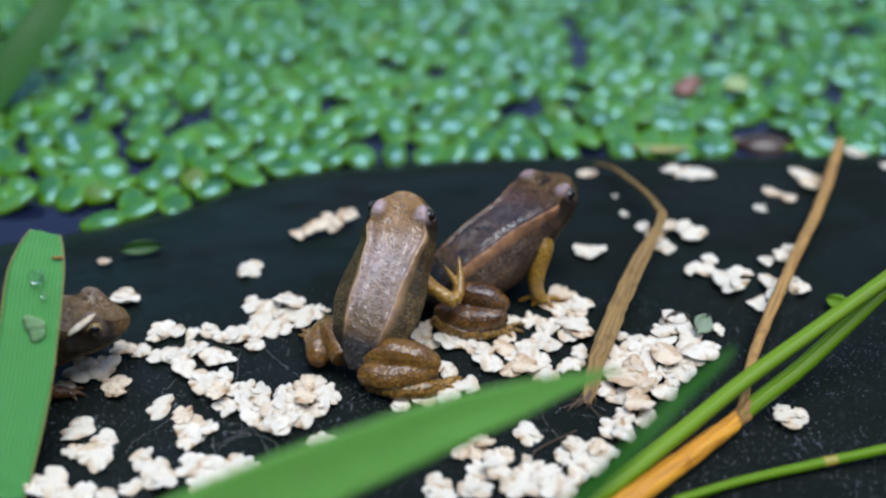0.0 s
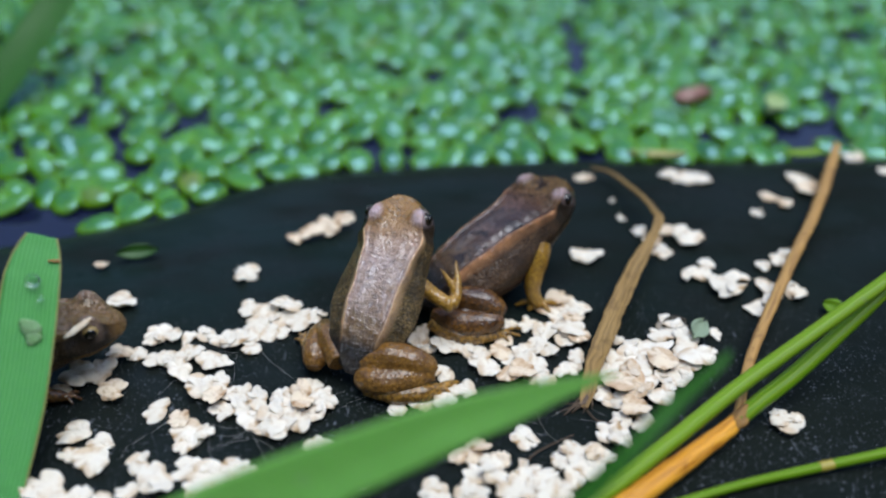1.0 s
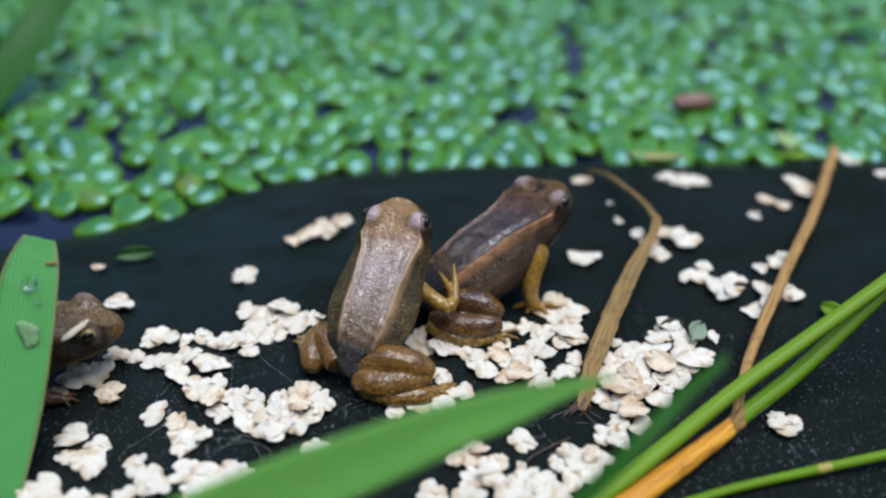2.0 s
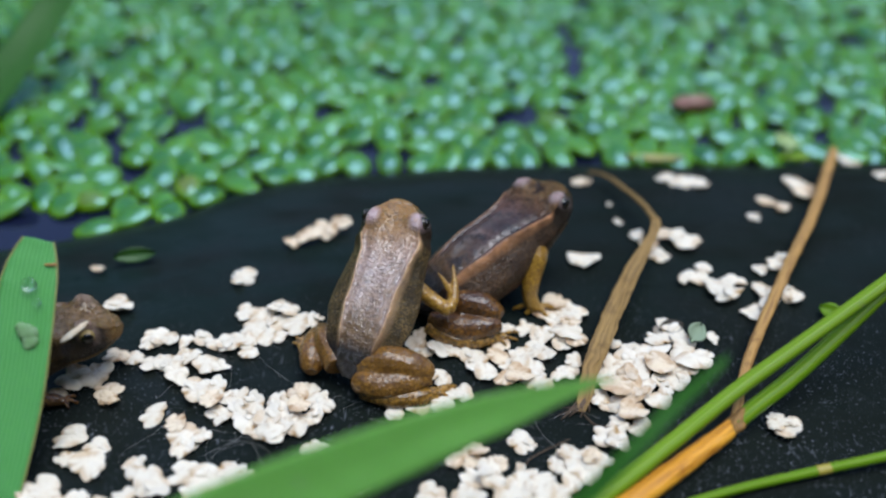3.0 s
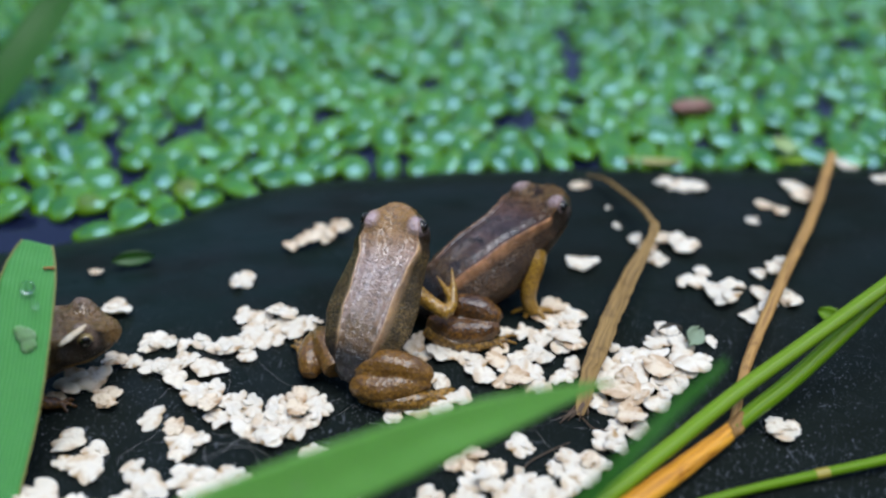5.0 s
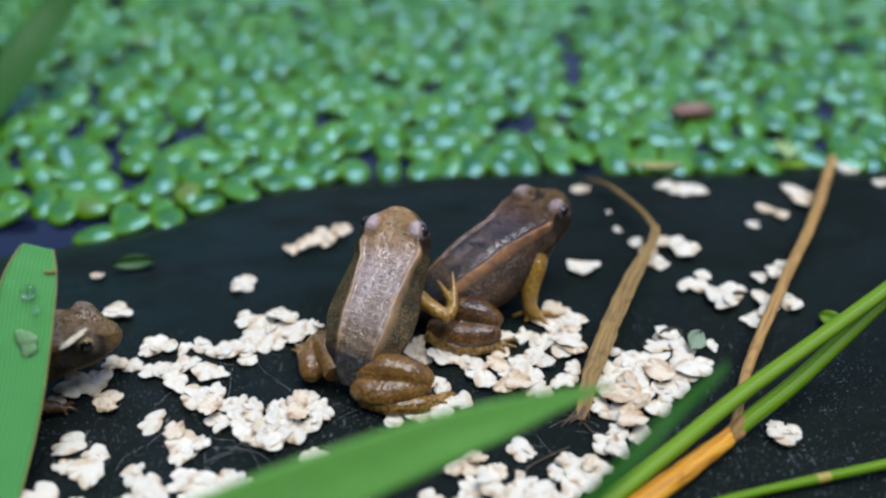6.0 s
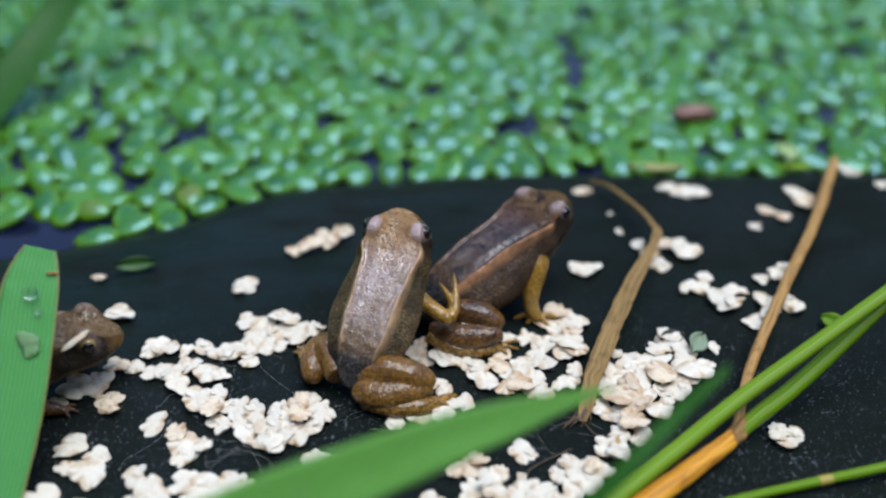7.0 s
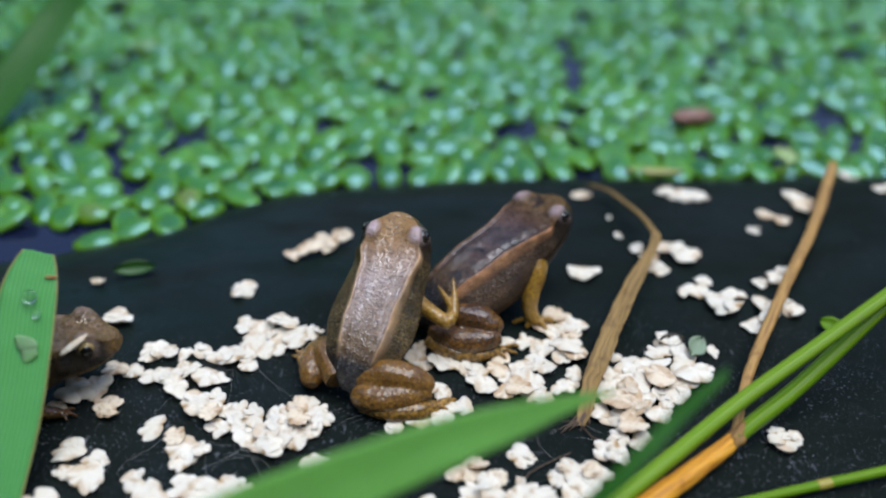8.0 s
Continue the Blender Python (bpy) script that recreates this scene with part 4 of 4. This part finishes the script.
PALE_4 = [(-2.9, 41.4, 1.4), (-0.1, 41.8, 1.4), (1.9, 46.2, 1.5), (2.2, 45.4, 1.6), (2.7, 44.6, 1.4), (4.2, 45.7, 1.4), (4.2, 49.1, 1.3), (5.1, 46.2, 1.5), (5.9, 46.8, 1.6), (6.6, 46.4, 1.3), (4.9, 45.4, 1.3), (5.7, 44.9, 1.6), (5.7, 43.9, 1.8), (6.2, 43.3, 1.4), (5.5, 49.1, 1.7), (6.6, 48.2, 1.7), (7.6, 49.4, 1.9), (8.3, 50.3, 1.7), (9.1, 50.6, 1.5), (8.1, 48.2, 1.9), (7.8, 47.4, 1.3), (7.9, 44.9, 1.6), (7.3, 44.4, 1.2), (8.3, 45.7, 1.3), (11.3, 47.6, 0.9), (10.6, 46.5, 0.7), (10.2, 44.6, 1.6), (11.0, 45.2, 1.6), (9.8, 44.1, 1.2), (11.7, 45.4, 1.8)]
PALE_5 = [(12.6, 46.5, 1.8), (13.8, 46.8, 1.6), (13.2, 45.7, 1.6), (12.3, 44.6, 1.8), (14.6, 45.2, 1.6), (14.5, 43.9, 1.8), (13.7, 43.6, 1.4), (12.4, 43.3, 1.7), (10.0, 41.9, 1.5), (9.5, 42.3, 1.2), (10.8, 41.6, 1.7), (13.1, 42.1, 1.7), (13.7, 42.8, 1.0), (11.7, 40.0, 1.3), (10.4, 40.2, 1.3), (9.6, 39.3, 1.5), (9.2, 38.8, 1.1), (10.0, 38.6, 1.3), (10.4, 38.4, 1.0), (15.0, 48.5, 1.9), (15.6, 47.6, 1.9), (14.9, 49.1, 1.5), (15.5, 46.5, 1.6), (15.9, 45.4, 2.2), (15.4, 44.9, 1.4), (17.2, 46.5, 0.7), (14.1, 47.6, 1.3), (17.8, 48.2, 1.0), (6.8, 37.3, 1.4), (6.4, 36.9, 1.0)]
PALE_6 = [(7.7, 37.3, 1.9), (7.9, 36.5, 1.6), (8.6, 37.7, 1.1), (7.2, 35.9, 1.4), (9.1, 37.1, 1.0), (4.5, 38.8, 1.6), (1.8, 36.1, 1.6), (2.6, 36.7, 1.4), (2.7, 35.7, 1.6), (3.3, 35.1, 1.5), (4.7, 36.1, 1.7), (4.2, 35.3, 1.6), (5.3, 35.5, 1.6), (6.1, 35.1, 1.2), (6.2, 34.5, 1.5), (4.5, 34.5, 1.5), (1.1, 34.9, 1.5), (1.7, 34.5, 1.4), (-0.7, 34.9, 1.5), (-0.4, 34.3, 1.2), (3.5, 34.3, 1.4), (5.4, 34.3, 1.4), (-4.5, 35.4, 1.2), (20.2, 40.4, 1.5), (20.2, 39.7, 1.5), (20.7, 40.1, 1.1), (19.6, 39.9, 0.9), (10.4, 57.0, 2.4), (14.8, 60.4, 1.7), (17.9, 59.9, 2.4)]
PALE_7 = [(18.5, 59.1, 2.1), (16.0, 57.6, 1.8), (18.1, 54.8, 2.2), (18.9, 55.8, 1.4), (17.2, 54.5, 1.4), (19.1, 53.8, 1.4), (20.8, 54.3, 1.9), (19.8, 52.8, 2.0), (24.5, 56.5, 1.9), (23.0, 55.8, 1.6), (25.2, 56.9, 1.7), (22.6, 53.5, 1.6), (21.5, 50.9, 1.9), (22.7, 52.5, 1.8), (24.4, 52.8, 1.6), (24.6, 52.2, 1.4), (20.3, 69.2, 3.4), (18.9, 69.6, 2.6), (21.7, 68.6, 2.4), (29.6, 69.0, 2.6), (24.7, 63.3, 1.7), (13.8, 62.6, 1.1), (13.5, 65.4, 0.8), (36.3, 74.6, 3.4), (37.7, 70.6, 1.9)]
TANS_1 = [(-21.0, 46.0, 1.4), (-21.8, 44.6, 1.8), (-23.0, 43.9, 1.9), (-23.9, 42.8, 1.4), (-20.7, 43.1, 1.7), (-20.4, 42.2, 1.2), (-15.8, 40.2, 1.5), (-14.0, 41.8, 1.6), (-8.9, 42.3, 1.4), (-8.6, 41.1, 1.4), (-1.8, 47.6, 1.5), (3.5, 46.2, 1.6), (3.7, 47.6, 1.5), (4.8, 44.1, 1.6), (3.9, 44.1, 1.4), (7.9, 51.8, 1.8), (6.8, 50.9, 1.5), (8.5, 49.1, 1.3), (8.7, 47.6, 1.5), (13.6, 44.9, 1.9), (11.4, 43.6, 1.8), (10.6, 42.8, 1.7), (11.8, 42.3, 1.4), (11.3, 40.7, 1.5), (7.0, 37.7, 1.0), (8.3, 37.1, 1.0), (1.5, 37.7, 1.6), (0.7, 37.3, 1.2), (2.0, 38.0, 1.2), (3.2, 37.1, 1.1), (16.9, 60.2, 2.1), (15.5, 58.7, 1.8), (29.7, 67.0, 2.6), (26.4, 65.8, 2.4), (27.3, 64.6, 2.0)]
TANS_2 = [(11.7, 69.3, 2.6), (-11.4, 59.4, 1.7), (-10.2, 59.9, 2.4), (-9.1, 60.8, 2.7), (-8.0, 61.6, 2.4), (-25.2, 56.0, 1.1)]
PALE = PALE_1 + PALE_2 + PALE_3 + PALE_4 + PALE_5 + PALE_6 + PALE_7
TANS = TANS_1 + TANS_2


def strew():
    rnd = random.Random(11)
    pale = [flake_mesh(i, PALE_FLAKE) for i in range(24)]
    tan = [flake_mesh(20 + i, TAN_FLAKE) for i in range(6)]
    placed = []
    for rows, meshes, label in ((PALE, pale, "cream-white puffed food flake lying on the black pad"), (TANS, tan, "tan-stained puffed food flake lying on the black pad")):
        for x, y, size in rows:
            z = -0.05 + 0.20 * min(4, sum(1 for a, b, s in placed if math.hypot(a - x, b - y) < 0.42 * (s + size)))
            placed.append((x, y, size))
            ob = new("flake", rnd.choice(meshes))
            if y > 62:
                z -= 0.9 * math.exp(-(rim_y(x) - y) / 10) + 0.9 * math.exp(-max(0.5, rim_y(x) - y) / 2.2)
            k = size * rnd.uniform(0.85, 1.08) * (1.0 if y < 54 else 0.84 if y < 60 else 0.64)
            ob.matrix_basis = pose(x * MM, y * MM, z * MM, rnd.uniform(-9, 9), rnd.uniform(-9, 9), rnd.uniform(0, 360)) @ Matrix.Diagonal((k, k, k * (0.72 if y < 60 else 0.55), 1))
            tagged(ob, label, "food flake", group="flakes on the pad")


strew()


def sliver():
    bm = ball(0, 0, 0, 0.95, 0.19, 0.08, 3, 0.2, 2)
    bm.transform(Matrix.Translation((-21.4, 42.4, 5.45)) @ pose(0, 0, 0, 35, -18, 40))
    return tagged(part("flake_sliver", bm, PALE_FLAKE), "thin cream flake sliver stuck on a froglet's head", "food flake")


sliver()


# ---- fine threads on the pad ----
def threads():
    rnd = random.Random(5)
    for i in range(52):
        x, y = rnd.choice(((rnd.uniform(-18, -6), rnd.uniform(36, 48)), (rnd.uniform(0, 14), rnd.uniform(36, 46)), (rnd.uniform(-20, 0), rnd.uniform(36, 44))))
        a, pts, n, veer = rnd.uniform(0, math.tau), [], rnd.randint(4, 7), rnd.uniform(-0.4, 0.4)
        step = rnd.uniform(0.35, 0.75)
        for k in range(n):
            pts.append((x, y, 0.10 + 0.10 * rnd.random(), 0.0042))
            a += veer + rnd.uniform(-0.25, 0.25)
            x, y = x + step * math.cos(a), y + step * math.sin(a)
        tagged(part("thread", sweep(pts, round_section(5), 4), THREAD), "fine pale curled thread on the wet pad", "thread", group="threads on the pad")
    for pts in ([(8.4, 40.9, 0.3, 0.05), (9.0, 40.0, 0.3, 0.05), (10.2, 39.9, 0.3, 0.045), (11.6, 40.7, 0.35, 0.03)], [(4.4, 36.0, 0.3, 0.05), (4.8, 37.2, 0.3, 0.05), (6.0, 38.1, 0.3, 0.045), (7.4, 38.9, 0.3, 0.03)]):
        tagged(part("thread", sweep(pts, round_section(6), 6), BROWN_ROT), "brown curled root thread on the wet pad", "thread", group="threads on the pad")


threads()


# ---- duckweed on the pond ----
def mat_gap(x):
    """How far the mat of leaves keeps off the pad's rim."""
    return float(np.interp(x, (-20, -10), (0.25, 0.55)))


def frond_shell(bm, m, rnd, fine):
    """One duckweed leaf: an oval, domed, slightly ridged cushion with a thin rim."""
    segs, lay = (14, (0.0, 0.30, 0.58, 0.82, 0.95, 1.0)) if fine else (12, (0.0, 0.42, 0.76, 0.95, 1.0))
    rx, ry, dome = rnd.uniform(1.55, 2.1), rnd.uniform(1.15, 1.6), rnd.uniform(0.38, 0.62)
    ph, ring_rows = rnd.uniform(0, 6), []
    edge = bm.verts.layers.float.get("rim") or bm.verts.layers.float.new("rim")
    for f in lay[1:]:
        row = []
        for k in range(segs):
            t = math.tau * k / segs
            egg = 1 + 0.14 * math.cos(t) + 0.04 * math.sin(2 * t + ph)
            z = dome * (1 - f ** 2.3) + 0.06 * math.cos(t * 2 + ph) * f - 0.30 * (f > 0.99)
            row.append(bm.verts.new(m @ Vector((rx * egg * f * math.cos(t), ry * f * math.sin(t), z))))
            row[-1][edge] = f
        ring_rows.append(row)
    tip = bm.verts.new(m @ Vector((0, 0, dome)))
    under = bm.verts.new(m @ Vector((0, 0, -0.5)))
    for k in range(segs):
        j = (k + 1) % segs
        bm.faces.new((tip, ring_rows[0][k], ring_rows[0][j]))
        for p, q in zip(ring_rows, ring_rows[1:]):
            bm.faces.new((p[k], q[k], q[j], p[j]))
        bm.faces.new((ring_rows[-1][k], under, ring_rows[-1][j]))


HOLES = [  # a gap in the mat that wanders and closes: (seconds, x, y, half width)
    [(0.0, 29.0, 77.6, 3.9), (0.3, 30.2, 78.4, 4.1), (0.6, 32.0, 79.2, 4.2), (0.9, 33.4, 78.8, 3.9), (1.2, 35.6, 78.6, 3.3), (1.5, 37.5, 78.6, 1.4), (1.8, 38.5, 78.6, 0.0), (8.0, 38.5, 78.6, 0.0)],
    [(0.0, 40.8, 88.0, 0.0), (6.8, 40.8, 90.0, 0.0), (7.2, 40.8, 89.0, 1.8), (7.6, 39.5, 86.0, 2.2), (8.0, 39.0, 85.0, 2.1)],
    [(0.0, 32.0, 79.0, 0.0), (7.1, 32.0, 80.3, 0.0), (7.5, 32.0, 80.0, 1.6), (8.0, 32.0, 79.6, 2.0)],
    [(0.0, 38.0, 78.0, 0.0), (7.2, 38.0, 79.0, 0.0), (7.6, 38.0, 79.0, 1.7), (8.0, 38.3, 79.0, 1.8)]]
KEY_TIMES = (0.0, 0.3, 0.6, 0.9, 1.2, 1.5, 1.8, 2.4, 6.8, 7.2, 7.6, 8.0)


def pushed(x, y, t):
    """Where a leaf that rests at x, y floats at t seconds, shoved aside by the gaps."""
    for rows in HOLES:
        ts = [r[0] for r in rows]
        hx, hy, hr = (float(np.interp(t, ts, [r[k] for r in rows])) for k in (1, 2, 3))
        if hr > 0.01:
            dx, dy = x - hx, (y - hy)
            d = max(0.05, math.hypot(dx, dy))
            far = math.sqrt(d * d + hr * hr * math.exp(-(d / 7.0) ** 2))
            x, y = hx + dx * far / d, hy + dy * far / d
            short = rim_y(x) + mat_gap(x) - y
            if short > 0:
                x += math.copysign(1.6 * short, dx)
    return x, max(y, rim_y(x) + mat_gap(x) - 0.1)


def duckweed():
    mat = root("duckweed", 0, 0, 0)
    tagged(mat, "dense floating mat of glossy green duckweed", "duckweed")
    rnd = random.Random(3)
    shapes = []
    for i in range(10):
        bm = bmesh.new()
        frond_shell(bm, Matrix.Identity(4), rnd, True)
        bm.transform(Matrix.Scale(MM, 4))
        bmesh.ops.recalc_face_normals(bm, faces=bm.faces)
        me = bpy.data.meshes.new("leaf")
        bm.to_mesh(me)
        bm.free()
        me.materials.append(LEAF)
        me.shade_smooth()
        shapes.append(me)
    spots = []
    step = 2.85
    x = -60.0
    while x < 60:  # a close row along the pad's rim
        y = rim_y(x) + 0.75 + rnd.uniform(-0.25, 0.35)
        if math.hypot((x + 34.6) / 4.6, (y - 62.8) / 3.6) > 1 and abs(x - 12.6) > 1.7:
            spots.append((x, y))
        x += rnd.uniform(2.2, 3.0)
    for j in range(86):
        for i in range(-68, 69):
            x = (i + 0.5 * (j % 2)) * step + rnd.uniform(-0.8, 0.8)
            y = 50 + j * step * 0.87 + rnd.uniform(-0.75, 0.75)
            gap = math.hypot((x + 34.6) / 4.6, (y - 62.8) / 3.6) < 1 or math.hypot((x - 12.6) / 2.0, (y - 75.4) / 1.9) < 1
            thin = noise.noise(Vector((x, y, 0)) * 0.24) > 0.53
            if y < rim_y(x) + 2.4 or gap or (y > rim_y(x) + 4 and rnd.random() < 0.06) or (thin and y > rim_y(x) + 4 and rnd.random() < 0.75):
                continue
            spots.append((x, y))
    moving, rest = [], bmesh.new()
    for x, y in spots:
        if 17 < x < 50 and y < 97:
            moving.append((x, y))
    moving = sorted(moving, key=lambda p: math.hypot(p[0] - 33.5, p[1] - 81))[:150]
    still = sorted((p for p in spots if p not in set(moving) and -38 < p[0] < 46), key=lambda p: p[1] - rim_y(p[0]))[:150]
    singles, mover = set(moving) | set(still), set(moving)
    floats = []
    for x, y in spots:
        z = -1.85 + rnd.uniform(0, 0.55)
        tilt = pose(0, 0, 0, rnd.gauss(12, 9), rnd.gauss(0, 10), 0) @ pose(0, 0, 0, 0, 0, rnd.uniform(0, 360))
        if (x, y) in singles:
            ob = new("leaf", rnd.choice(shapes))
            ob.parent = mat
            ob.matrix_basis = pose(x * MM, y * MM, z * MM) @ tilt
            if (x, y) in mover:
                floats.append((ob, x, y, z, tilt))
        else:
            frond_shell(rest, Matrix.Translation((x, y, z)) @ tilt, rnd, False)
    tagged(part("leaves", rest, LEAF_MASS, mat, own=True), kind="stuff")
    return floats


FLOATS = duckweed()


def husk():
    ob = root("husk", 24.4, 84.6, -1.2)
    part("shell", ball(0, 0, 0.5, 1.9, 1.1, 0.75, 3, 0.25, 1.5), ROSY, ob, own=True)
    part("dark_end", ball(1.5, -0.1, 0.45, 0.9, 0.9, 0.6, 3, 0.25, 1.8), BROWN_ROT, ob, own=True)
    return tagged(ob, "rosy-brown husk floating among the duckweed", "husk")


def tadpole():
    """A brown back that breaks the surface in the gap, then glides off and sinks."""
    ob = root("tadpole", 29.2, 76.9, -2.3)
    part("body", ball(0, 0, 0, 2.6, 1.7, 1.0, 3, 0.12, 1.2), MUD, ob, own=True)
    part("tail", sweep([(-2.2, 0, 0, 0.6), (-3.6, 0.3, 0, 0.5), (-5.2, 0.1, -0.1, 0.3), (-6.8, -0.3, -0.2, 0.05)], round_section(10, 1.6), 6), MUD, ob, own=True)
    return tagged(ob, "brown tadpole at the surface in a gap of the duckweed", "tadpole")


HUSK, TADPOLE = husk(), tadpole()
DRIFTER = leaf_bit("drifting_leaf", 0, 0, 0, 2.9, 2.2, 25, PALE_LEAF, "pale yellow-green dying leaf drifting over the duckweed", 14)


# ---- what moves ----
def motions():
    for ob, x, y, z, tilt in FLOATS:
        rows = []
        for t in KEY_TIMES:
            px, py = pushed(x, y, t)
            rows.append((t, pose(px * MM, py * MM, z * MM) @ tilt))
        if max(abs(r[1].translation.x - x * MM) + abs(r[1].translation.y - y * MM) for r in rows) > 0.00005:
            walk(ob, rows)
    walk(HUSK, [(t, pose(hx * MM, hy * MM, -1.2 * MM, 0, 0, a)) for t, hx, hy, a in
                ((0, 23.6, 86.1, 55), (0.5, 23.7, 86.0, 50), (1.0, 24.2, 85.4, 25), (1.5, 24.4, 84.8, 5), (2.2, 24.4, 84.6, 0), (8.0, 24.4, 84.6, 0))])
    walk(DRIFTER, [(t, pose(hx * MM, hy * MM, hz * MM, 0, 0, a)) for t, hx, hy, hz, a in
                   ((0, 28.3, 85.7, -0.6, 0), (0.4, 29.6, 85.5, -0.6, 8), (0.8, 30.9, 83.6, -0.6, 22), (1.2, 32.0, 80.5, -0.6, 40), (1.4, 31.2, 76.9, -0.9, 55), (1.8, 31.1, 76.5, -1.0, 60), (8.0, 31.1, 76.5, -1.0, 60))])
    walk(TADPOLE, [(t, pose(hx * MM, hy * MM, hz * MM, 0, 0, a)) for t, hx, hy, hz, a in
                   ((0, 29.2, 76.9, -2.3, 0), (0.4, 30.6, 77.7, -2.4, 12), (0.8, 33.4, 78.6, -2.8, 8), (1.2, 37.2, 78.9, -3.6, 0), (1.8, 44.0, 77.0, -7, -5), (2.6, 58.0, 78.0, -16, -5), (8.0, 60.0, 78.0, -18, -5))])


motions()
